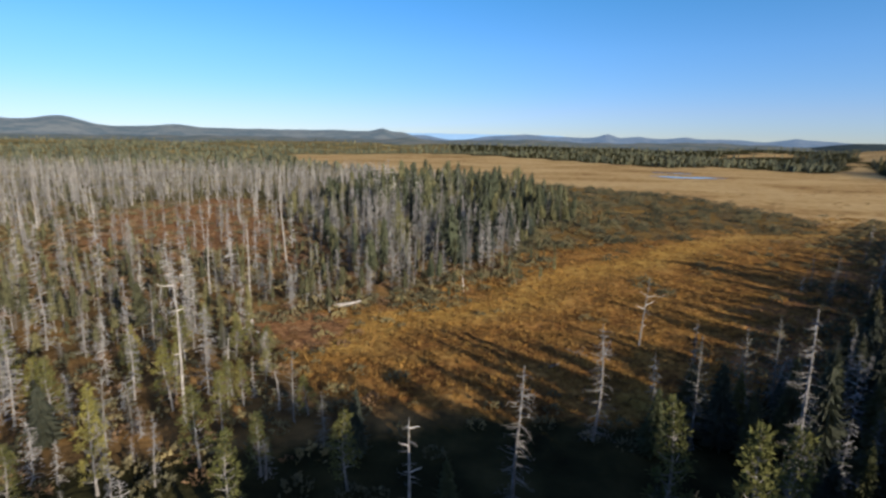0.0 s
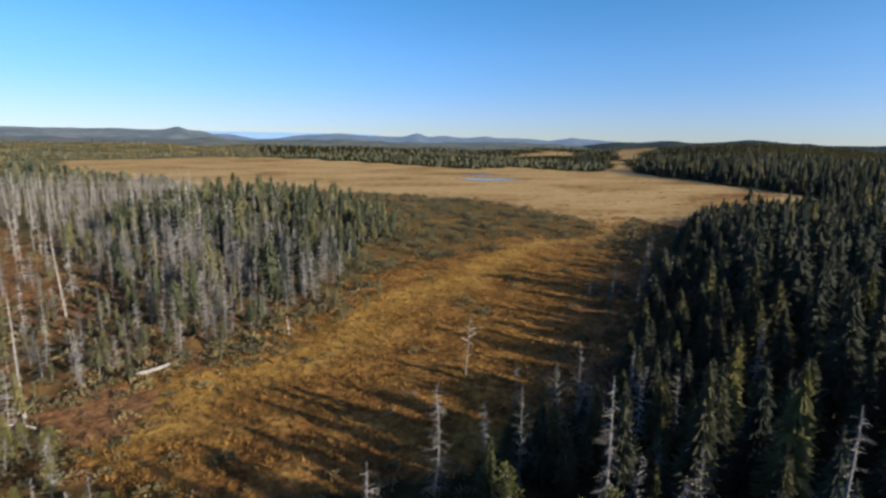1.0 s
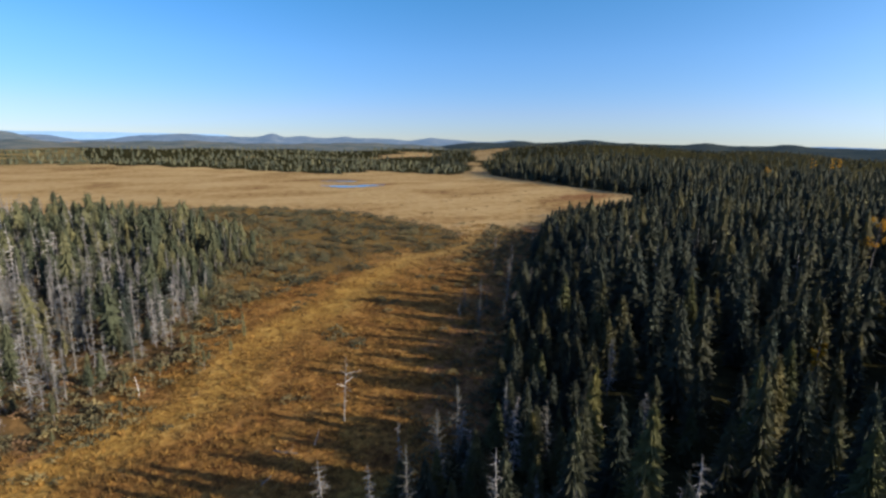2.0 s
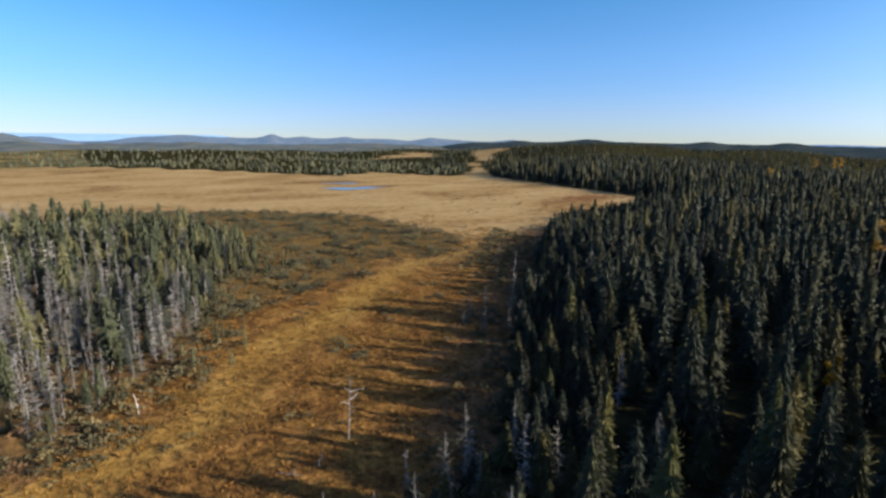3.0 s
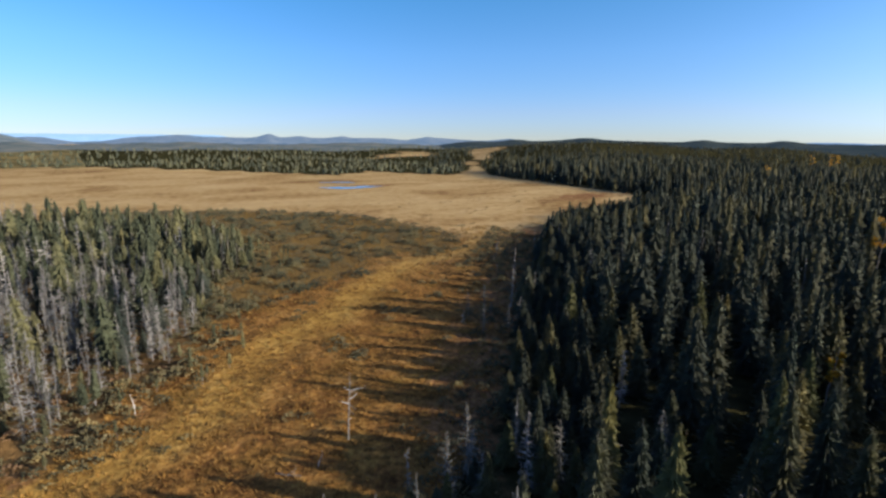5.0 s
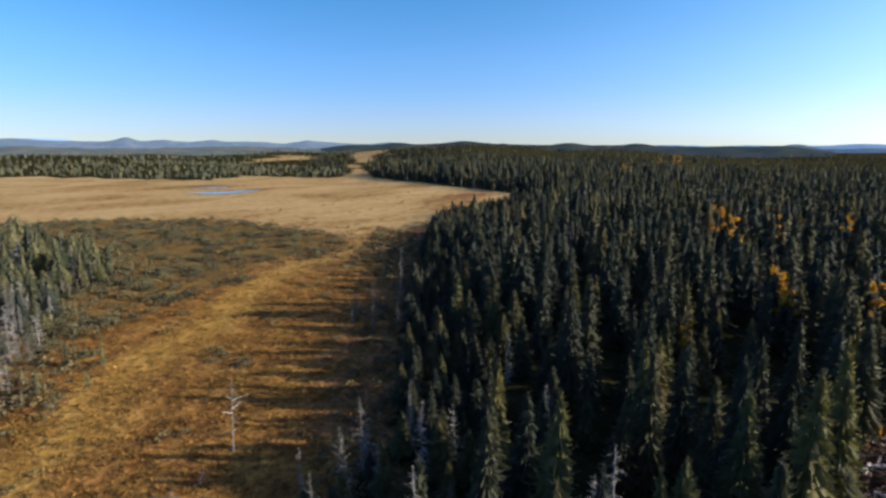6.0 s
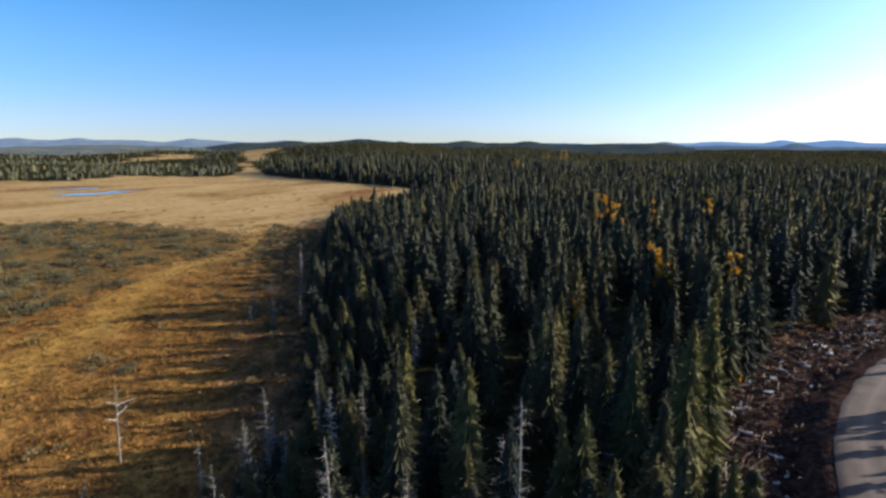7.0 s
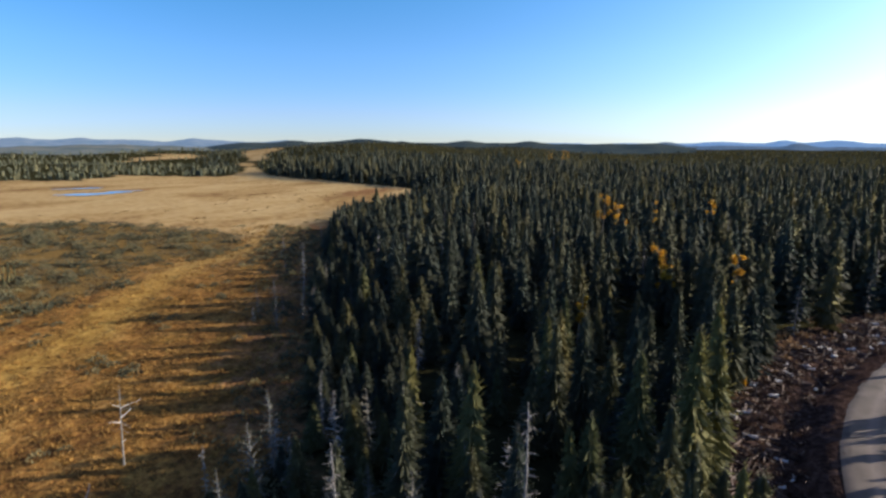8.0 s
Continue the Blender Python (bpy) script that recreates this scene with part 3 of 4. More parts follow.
ridge("backdrop_far", ridge_material("haze_blue_hill", (0.05, 0.07, 0.08), (0.08, 0.10, 0.11), (0.135, 0.235, 0.375)), "distant hills on the horizon, pale blue haze put into their glow",
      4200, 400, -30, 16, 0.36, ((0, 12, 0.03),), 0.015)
ridge("backdrop_east", ridge_material("haze_blue_ridge", (0.03, 0.045, 0.06), (0.05, 0.065, 0.08), (0.046, 0.090, 0.180)), "distant ridges beyond the spruce forest, blue haze put into their glow",
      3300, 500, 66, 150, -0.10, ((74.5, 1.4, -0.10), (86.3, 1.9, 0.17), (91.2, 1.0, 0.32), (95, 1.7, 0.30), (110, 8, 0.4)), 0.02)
ridge("backdrop_east_low", ridge_material("haze_dark_ridge", (0.02, 0.03, 0.035), (0.05, 0.055, 0.055), (0.018, 0.034, 0.066)), "wooded hill below the distant ridges, dark blue haze put into its glow",
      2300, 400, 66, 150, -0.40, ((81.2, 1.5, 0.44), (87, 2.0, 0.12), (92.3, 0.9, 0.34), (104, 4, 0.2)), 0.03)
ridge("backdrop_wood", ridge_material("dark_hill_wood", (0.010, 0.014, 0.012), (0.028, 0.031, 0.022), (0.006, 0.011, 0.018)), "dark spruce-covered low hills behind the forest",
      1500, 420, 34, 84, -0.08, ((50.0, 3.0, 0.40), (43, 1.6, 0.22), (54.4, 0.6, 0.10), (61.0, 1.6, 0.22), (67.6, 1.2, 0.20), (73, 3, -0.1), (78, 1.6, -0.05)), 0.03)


# ---------------------------------------------------------------- tree kinds
def spruce_model(h, radius, low, n, segs, wide, body=None, slim=False, fill=0.85, power=0.85, **kw):
    """A conifer: stem, tiers of jagged drooping boughs, and longer fronds that break the outline."""
    pts, stem = trunk(h * 0.97, 0.005 * h + 0.015, 3 if slim else 6, 3 if slim else 5, 0.08)
    crown = [skirts(pts, low, radius, *body, fill, power)] if body else []
    if n:
        crown.append(fronds(pts, radius * 1.0, low, n, segs, wide, power=power, **kw))
    return stem, merge(*crown)


def pine_model(h, wide, low, clumps, needles):
    """A young pine: upswept limbs that carry rounded clumps of needles."""
    pts, stem = trunk(h, 0.008 * h + 0.02, 6, 6, 0.15)
    u = low + (0.98 - low) * (np.arange(clumps) + RNG.uniform(0, 1, clumps)) / clumps
    az = np.arange(clumps) * 2.4 + RNG.uniform(-0.5, 0.5, clumps)
    reach = wide * np.minimum(1.15 * (1 - u) / (1 - low) + 0.1, 0.95) * RNG.uniform(0.6, 1.1, clumps)
    root = along(pts, u)
    tip = root + np.stack([np.cos(az) * reach, np.sin(az) * reach, reach * RNG.uniform(0.2, 0.7, clumps)], 1)
    limbs = [tube(np.stack([a, (a + b) / 2 - [0, 0, 0.06], b]), [0.03, 0.02, 0.01], 4) for a, b in zip(root, tip)]
    way = unit(RNG.normal(0, 1, (clumps * needles, 3)) + np.array([0, 0, 0.55]))
    base = np.repeat(tip, needles, 0) + way * RNG.uniform(0.0, 0.25, (clumps * needles, 1))
    return merge(stem, *limbs), kites(base, way, RNG.uniform(0.12, 0.26, len(base)), RNG.uniform(0.045, 0.085, len(base)))


def hung(model, h, reach, high, n, thick=0.045):
    """Adds bare grey twigs on the lower stem to a conifer model."""
    pts = np.stack([np.zeros(4), np.zeros(4), np.linspace(0, h * high, 4)], 1)
    return (*model, merge(tube(pts, np.full(4, 0.03), 3), bare(pts, reach, 0.08, n, 3, thick, power=0.2)))


def dead_model(h, reach, low, n, twigs, thick, r=None, lean=0.0, rings=6, sides=5):
    pts, stem = trunk(h, r or 0.009 * h + 0.02, rings, sides, 0.14, 0.15, lean)
    return stem, bare(pts, reach, low, n, twigs, thick)


SPRUCE = [spruce_model(10, RNG.uniform(1.45, 2.15), RNG.uniform(0.03, 0.12), 180, 6, 0.125, (24, 27), ragged=0.5, sag=0.12, power=1.0) for _ in range(9)]
SPRUCE = [hung(m, 10, 1.3, 0.6, 26) for m in SPRUCE]
SPRUCE_NEAR = [spruce_model(10, RNG.uniform(1.5, 2.2), RNG.uniform(0.04, 0.1), 110, 3, 0.16, (20, 19), ragged=0.55, sag=0.12, power=1.0) for _ in range(6)]
SPRUCE_MID = [spruce_model(10, RNG.uniform(1.7, 2.4), 0.06, 56, 2, 0.22, (14, 13), slim=True, power=1.0, ragged=0.5) for _ in range(6)]
SPRUCE_BOG = [spruce_model(10, RNG.uniform(1.2, 1.7), RNG.uniform(0.15, 0.45), 56, 2, 0.34, (9, 9), slim=True, power=0.6, ragged=0.5) for _ in range(6)]
SPRUCE_BOG = [(merge(m[0], m[2]), m[1]) for m in (hung(k, 10, 0.9, 0.6, 16, 0.1) for k in SPRUCE_BOG)]
BOG_NEAR = [hung(spruce_model(10, RNG.uniform(1.2, 1.7), RNG.uniform(0.15, 0.45), 90, 3, 0.24, (15, 13), power=0.6, ragged=0.5), 10, 0.9, 0.6, 60, 0.05) for _ in range(5)]
SPRUCE_FAR = [spruce_model(10, RNG.uniform(1.9, 2.6), 0.05, 16, 1, 0.5, (7, 8), slim=True, power=1.0) for _ in range(5)]
SPRUCE_BELT = [spruce_model(10, RNG.uniform(2.2, 4.2), 0.0, 10, 1, 1.0, (3, 6), slim=True, power=0.5) for _ in range(6)]
SPRUCE_TINY = [spruce_model(10, RNG.uniform(2.0, 3.2), 0.02, 0, 0, 1, (3, 5), slim=True, fill=1.0) for _ in range(4)]
THIN = [spruce_model(8, RNG.uniform(0.7, 1.1), RNG.uniform(0.15, 0.45), 60, 3, 0.34, (9, 10), sweep=(-0.1, 0.8), ragged=0.6, power=0.62, fill=0.7) for _ in range(6)]
THIN_MID = [spruce_model(8, RNG.uniform(0.8, 1.2), 0.15, 22, 1, 0.5, (6, 6), slim=True, sweep=(-0.1, 0.8), ragged=0.6, power=0.5, fill=0.75) for _ in range(5)]
DEAD = [dead_model(8, RNG.uniform(0.55, 1.0), RNG.uniform(0.03, 0.15), 90, 4, 0.066, 0.055) for _ in range(7)]
DEAD_MID = [dead_model(8, RNG.uniform(0.6, 1.0), 0.06, 60, 2, 0.085, 0.08, rings=4, sides=4) for _ in range(5)]
DEAD_FAR = [dead_model(8, RNG.uniform(0.7, 1.0), 0.06, 28, 1, 0.16, 0.10, rings=3, sides=3) for _ in range(4)]
PINE = [pine_model(6, RNG.uniform(0.75, 1.1), RNG.uniform(0.06, 0.25), 40, 34) for _ in range(5)]
HALF = [spruce_model(8, RNG.uniform(0.7, 1.05), 0.06, 100, 3, 0.165, None, ragged=0.6, power=0.7) for _ in range(6)]
HALF_MID = [spruce_model(8, RNG.uniform(0.7, 1.05), 0.06, 40, 1, 0.36, None, slim=True, ragged=0.6, power=0.7) for _ in range(4)]


def spread(x0, x1, y0, y1, step):
    """Jittered places over a rectangle."""
    x, y = np.meshgrid(np.arange(x0, x1, step), np.arange(y0, y1, step))
    x = x + RNG.uniform(-0.5, 0.5, x.shape) * step * 0.95
    y = y + RNG.uniform(-0.5, 0.5, y.shape) * step * 0.95
    return np.stack([x.ravel(), y.ravel()], 1)


def keep(p, chance):
    return p[RNG.uniform(0, 1, len(p)) < chance]


def sector(p, a0=-48, a1=108):
    az = np.degrees(np.arctan2(p[:, 0], p[:, 1] + 6))
    return p[(az > a0) & (az < a1)]


# living spruce: the wood between bog and road, and the one behind the road
LIVE, GREYS, OLIVES, BELTS, TONGUE = [], [], [], [], []          # rows x, y, height


def add(store, p, h):
    store.append(np.column_stack([p, np.broadcast_to(h, len(p))]))


p = spread(3, 150, -40, 150, 4.5)
p = keep(p, np.where(signed(BOG, p[:, 0], p[:, 1]) > -9, 1.0, 0.97 - 0.3 * smooth(0.4, 1.1, rolling(p[:, 0], p[:, 1], 8, 1))))
d, rd = signed(BOG, p[:, 0], p[:, 1]), from_road(p[:, 0], p[:, 1])
ok = (d < -0.6) & (rd > np.where(p[:, 0] > 24, 11.8, 8.5)) & (p[:, 0] + 0.35 * p[:, 1] > np.where(p[:, 1] < 14, 9, 22))
p, d = p[ok], -d[ok]
q = spread(-1, 26, 1.5, 17, 2.05)
q = q[from_road(q[:, 0], q[:, 1]) > 7.5]
add(LIVE, q, np.where(np.hypot(q[:, 0], q[:, 1]) < 18, 10.2, 9.3) * RNG.uniform(0.85, 1.1, len(q)) * np.where(q[:, 0] < 6, np.where(q[:, 1] < 12, 0.74, 0.6), 1.0) * np.where((q[:, 0] > 6) & (q[:, 1] < 9), 1.2, np.where(q[:, 1] > 11, 0.8, 1.0)))
tall = (5.2 + 6.3 * smooth(3, 15, d) + 2.2 * (1 - smooth(14, 34, from_road(p[:, 0], p[:, 1]))) * (p[:, 0] > 22)) * np.where(RNG.uniform(0, 1, len(p)) < 0.33, RNG.uniform(1.0, 1.22, len(p)), RNG.uniform(0.5, 0.97, len(p)))
tall = tall * np.where((p[:, 0] < 38) & (p[:, 1] < 22), 1.18, 1.0)
tall = np.minimum(tall, np.where((p[:, 0] < 33) & (p[:, 1] > 12), np.where(p[:, 0] + 0.35 * p[:, 1] < 31, 5.0, 7.4), np.where((p[:, 0] < 21) & (p[:, 1] > 6), 9.0, 13.6)))
tall = np.where((p[:, 0] < 44) & (p[:, 1] > 18), np.minimum(tall, RNG.uniform(5.5, 8.6, len(p))), tall)
corner = (p[:, 0] > 108) & (p[:, 1] > 96)
tall = np.where(corner, np.minimum(tall, 4.5 + 2.5 * smooth(14, 34, d)), tall)
grey = RNG.uniform(0, 1, len(p)) < 0.10 + 0.25 * (d < 6)
add(LIVE, p[~grey], tall[~grey])
add(GREYS, p[grey], np.minimum(tall[grey] * 0.95, 8.5))
p = spread(18, 130, 30, 130, 2.5)
d = signed(BOG, p[:, 0], p[:, 1])
p = keep(p, (d < -0.8) * (d > -11) * (p[:, 0] > p[:, 1] - 22) * 0.8)
add(LIVE, p, RNG.uniform(3.2, 6.4, len(p)))
p = spread(12, 31, 13, 38, 2.6)
p = keep(p, (signed(BOG, p[:, 0], p[:, 1]) < 0) * (p[:, 0] + 0.35 * p[:, 1] > 22) * 0.3)
add(GREYS, p, RNG.uniform(4.5, 8.0, len(p)))
p = spread(38, 104, 48, 108, 3.0)
d = signed(BOG, p[:, 0], p[:, 1])
p = keep(p, (d > -3) * (d < 10) * (p[:, 0] > p[:, 1] - 22) * (0.12 + 0.35 * smooth(0.0, 0.9, rolling(p[:, 0], p[:, 1], 14, 1))))
add(GREYS, p, RNG.uniform(1.6, 5.2, len(p)))
p = sector(spread(100, 420, -120, 330, 5.4))
d, rd = signed(BOG, p[:, 0], p[:, 1]), from_road(p[:, 0], p[:, 1])
ok = (d < -1) & (np.abs(rd) > 11) & ((p[:, 0] > 149) | (p[:, 1] > 149))
low = (p[ok, 0] < 240) & (p[ok, 1] > 100) & (p[ok, 1] < 165) & (d[ok] > -26)
add(LIVE, p[ok], (8.0 + 3.5 * smooth(2, 20, -d[ok])) * RNG.uniform(0.65, 1.15, ok.sum()) * np.where(low, 0.5, 1.0))
p = spread(16, 150, -75, -8, 3.6)
rd = from_road(p[:, 0], p[:, 1])
SOUTH = keep(np.column_stack([p, RNG.uniform(6, 11, len(p))])[(rd < -6) & (rd > -45)], np.where((rd > -12)[(rd < -6) & (rd > -45)], 0.75, 0.4))

# the strip by the bog's near end: thin olive trees, snags and a few spruces
p = spread(-48, 20, 9, 48, 2.7)
d = signed(BOG, p[:, 0], p[:, 1])
gap = np.exp(-(((p[:, 0] - 3) / 11) ** 2 + ((p[:, 1] - 26) / 9) ** 2))
ok = (d < -0.5) & (RNG.uniform(0, 1, len(p)) > 0.15 + 0.75 * gap) & (p[:, 0] + 0.35 * p[:, 1] <= 22)
p = p[ok]
pick = RNG.uniform(0, 1, len(p))
shade = p[:, 0] > -9
kept = ~shade | (RNG.uniform(0, 1, len(p)) < 0.45)
p, pick, shade = p[kept], pick[kept], shade[kept]
pick = np.where(shade & (pick > 0.25), 0.99, pick)
add(OLIVES, p[pick < 0.48], RNG.uniform(3.0, 6.5, (pick < 0.48).sum()))
add(GREYS, p[(pick >= 0.48) & (pick < 0.76)], RNG.uniform(3.5, 7.5, ((pick >= 0.48) & (pick < 0.76)).sum()))
add(LIVE, p[pick >= 0.95], RNG.uniform(2.5, 5.5, (pick >= 0.95).sum()))

p = spread(-62, -7, 13, 66, 2.1)
p = keep(p, (signed(BOG, p[:, 0], p[:, 1]) < -1) * 0.2)
add(GREYS, p, RNG.uniform(1.4, 4.6, len(p)))

# the dying wood in the west
p = sector(spread(-230, 0, 40, 260, 3.0), -52, 10)
d, i, c = signed(BOG, p[:, 0], p[:, 1]), signed(ISLET, p[:, 0], p[:, 1]), signed(CLEARING, p[:, 0], p[:, 1])
chance = np.where(c > -4, 0.24, np.where(p[:, 1] < 78, 0.42, 0.8)) * (d < -1.5) * (i < 0)
p = keep(p, chance)
add(GREYS, p, RNG.uniform(4.0, 9.0, len(p)) - 1.0 * (p[:, 1] < 78))
p = sector(spread(-230, 0, 34, 260, 3.4), -52, 10)
d, c = signed(BOG, p[:, 0], p[:, 1]), signed(CLEARING, p[:, 0], p[:, 1])
p = keep(p, (d < -0.5) * (c < 0) * (0.75 - 0.45 * smooth(70, 120, p[:, 1])))
add(OLIVES, p, RNG.uniform(1.4, 4.2, len(p)))

# the tongue of wood that reaches into the bog: grey in front, green behind
p = spread(-40, 38, 55, 208, 2.3)
i = signed(ISLET, p[:, 0], p[:, 1])
p, i = p[i > 0.3], i[i > 0.3]
kept = RNG.uniform(0, 1, len(p)) < 0.62 + 0.38 * smooth(70, 112, p[:, 1] + 1.3 * p[:, 0])
p, i = p[kept], i[kept]
green = 0.19 + smooth(92, 145, p[:, 1] + 1.3 * p[:, 0]) * 0.64
alive = RNG.uniform(0, 1, len(p)) < green
tall = (5.0 + 4.3 * smooth(0, 12, i)) * np.where(RNG.uniform(0, 1, len(p)) < 0.09, RNG.uniform(1.15, 1.4, len(p)), RNG.uniform(0.55, 1.08, len(p)))
young = alive & (RNG.uniform(0, 1, len(p)) < 0.22)
alive = alive & ~young
add(TONGUE, p[alive], tall[alive])
add(OLIVES, p[young], tall[young] * 0.92)
add(GREYS, p[~(alive | young)], tall[~(alive | young)])

p = spread(-30, 46, 52, 160, 2.6)
i, d = signed(ISLET, p[:, 0], p[:, 1]), signed(BOG, p[:, 0], p[:, 1])
p = keep(p, (i > -7) * (i < 2) * (d < 7) * np.where(p[:, 1] < 85, 0.28, 0.55))
add(OLIVES, p, RNG.uniform(1.0, 3.2, len(p)))

# far belts beyond the open bog
p = sector(spread(-520, 330, 262, 700, 6.8), -48, 42)
d = signed(BOG, p[:, 0], p[:, 1])
p = keep(p, (d < -2) * (np.hypot(p[:, 0], p[:, 1]) > 255) * (0.86 - 0.5 * smooth(0.3, 0.9, rolling(p[:, 0], p[:, 1], 60, 2))) * np.where(np.hypot(p[:, 0], p[:, 1]) > 480, 0.6, 1.0))
add(BELTS, p, RNG.uniform(2.0, 4.9, len(p)) + 1.2 * rolling(p[:, 0], p[:, 1], 45, 4))
p = sector(spread(300, 1500, -250, 1300, 16.0), 33, 108)
p = keep(p, 1 - 0.55 * smooth(600, 900, np.hypot(p[:, 0], p[:, 1])))
d = signed(BOG, p[:, 0], p[:, 1])
p = p[(d < -4) & ((p[:, 0] > 420) | (p[:, 1] > 330))]
add(LIVE, p, RNG.uniform(5, 8, len(p)) - 1.8 * smooth(500, 900, np.hypot(p[:, 0], p[:, 1])))
p = sector(spread(-800, 800, 640, 1150, 21.0), -50, 38)
p = keep(p, 0.85 - 0.75 * smooth(0.3, 0.9, rolling(p[:, 0], p[:, 1], 230, 2)))
add(BELTS, p, RNG.uniform(4, 7.5, len(p)))

LIVE, GREYS, OLIVES = np.concatenate(LIVE), np.concatenate(GREYS), np.concatenate(OLIVES)
split = RNG.uniform(0, 1, len(GREYS)) < 0.42
HALVES, GREYS = GREYS[split], GREYS[~split]


def grounded(rows):
    return np.column_stack([rows[:, :2], height(rows[:, 0], rows[:, 1]) - 0.08, rows[:, 2]])


def clear_of(rows, spots, gap):
    for x, y in spots:
        rows = rows[np.hypot(rows[:, 0] - x, rows[:, 1] - y) > gap]
    return rows


def thing(name, label, category, group, parts):
    root = new(name)
    root.empty_display_size = 0.3
    tagged(root, label, category, group)
    for part_name, pair, mat, note in parts:
        part(part_name, pair, mat, root, note)
    return root


def stand(model, x, y, z, scale, lift=None, tilt=0.018):
    m = Matrix.Translation((x, y, z)) @ Euler((RNG.normal(0, tilt), RNG.normal(0, tilt), RNG.uniform(0, 6.283))).to_matrix().to_4x4() @ Matrix.Diagonal((scale, scale, lift or scale, 1))
    return copy_thing(model, m)


def forest(rows, models, base_h, count, stuff_levels, stuff_name, stuff_label, stuff_mats, focus=(12, 8), breadth=(0.85, 1.2)):
    """The nearest trees as things of their own, the rest as one wood per distance."""
    rows = grounded(rows)
    away = np.hypot(rows[:, 0] - focus[0], rows[:, 1] - focus[1])
    rows = rows[np.argsort(away)]
    away = np.sort(away)
    for k, (x, y, z, h) in enumerate(rows[:count]):
        s = h / base_h
        wide = s ** 0.6 * RNG.uniform(*breadth)
        stand(models[k % len(models)], x, y, z, wide, s)
    rest, away = rows[count:], away[count:]
    lower = 0.0
    for limit, kinds in stuff_levels:
        sel = rest[(away >= lower) & (away < limit)]
        lower = limit
        if not len(sel):
            continue
        stems, crowns, tints = [], [], []
        which = RNG.integers(0, len(kinds), len(sel))
        for j, (stem, top) in enumerate(kinds):
            s = sel[which == j]
            if not len(s):
                continue
            lift = s[:, 3] / base_h
            wide = lift ** 0.6 * RNG.uniform(*breadth, len(s))
            turn = RNG.uniform(0, 6.283, len(s))
            stems.append(placed(stem, s[:, :3], wide, turn, lift))
            crowns.append(placed(top, s[:, :3], wide, turn, lift))
            tints.append((RNG.uniform(0, 1, len(s)), len(stem[0]), len(top[0])))
        sv, st = merge(*stems)
        cv, ct = merge(*crowns)
        v, t = merge((sv, st), (cv, ct))
        ob = new(stuff_name, mesh_of(stuff_name, v, t, stuff_mats, np.concatenate([np.zeros(len(st)), np.ones(len(ct))]), fields={"tint": np.concatenate([np.repeat(q, a) for q, a, b in tints] + [np.repeat(q, b) for q, a, b in tints])}))
        tagged(ob, stuff_label, "woods", kind="stuff")


def remove(ob):
    for o in (*ob.children_recursive, ob):
        bpy.data.objects.remove(o)


spruce_models = [thing("spruce_tree", "dark green narrow black spruce on the forest floor", "spruce", "spruces by the bog", (("trunk", s, BARK, ""), ("crown", c, NEEDLES, "dense drooping needles"), ("lower_crown", w, TWIG, "bare grey twigs"))) for s, c, w in SPRUCE[:7]]
spruce_models += [thing("spruce_tree", "lighter olive-green bushy spruce on the forest floor, sunlit tone in its needles", "spruce", "spruces by the bog", (("trunk", s, BARK, ""), ("crown", c, SUNNY, "dense olive needles"), ("lower_crown", w, TWIG, "bare grey twigs"))) for s, c, w in SPRUCE[7:]]
olive_models = [thing("thin_spruce_tree", "thin olive-green young conifer in the bog wood", "conifer", "young conifers", (("trunk", s, GREY, ""), ("crown", c, OLIVE, "sparse olive needles"))) for s, c in THIN]
green_models = [thing("bog_spruce_tree", "mid-green spruce on the tongue of wood in the bog", "spruce", "spruces in the bog", (("trunk", s, GREY, ""), ("crown", c, MIDGREEN, "dense green needles"), ("lower_crown", w, TWIG, "bare lichen-grey twigs"))) for s, c, w in BOG_NEAR]
pine_models = [thing("young_pine", "bushy olive-green young pine with rounded needle clumps", "pine", "young pines", (("trunk", s, GREY, ""), ("crown", c, PINE_GREEN, "olive needle clumps"))) for s, c in PINE]
half_models = [thing("dying_spruce_tree", "dying grey-green spruce hung with pale lichen", "spruce", "dying spruces", (("trunk", s, GREY, ""), ("crown", c, GREYGREEN, "thin lichen-hung needles"))) for s, c in HALF]
dead_models = [thing("dead_spruce_tree", "dead grey spruce with bare lichen-covered twigs", "dead tree", "dead spruces", (("trunk", s, GREY, ""), ("bare_crown", c, TWIG, "bare grey twigs"))) for s, c in DEAD]

SNAGS = [(-18.8, 49.6, 10.8), (-23.4, 77.0, 14.1), (-27.3, 59.6, 9.2), (-15.0, 35.0, 4.9), (3.8, 22.8, 8.4), (9.8, 29.9, 7.9),
         (15.3, 20.1, 12.3), (57.6, 66.2, 7.6), (26.0, 36.5, 3.4), (51.9, 58.1, 5.1), (21.2, 13.5, 13.0), (-11.0, 33.0, 3.2)]
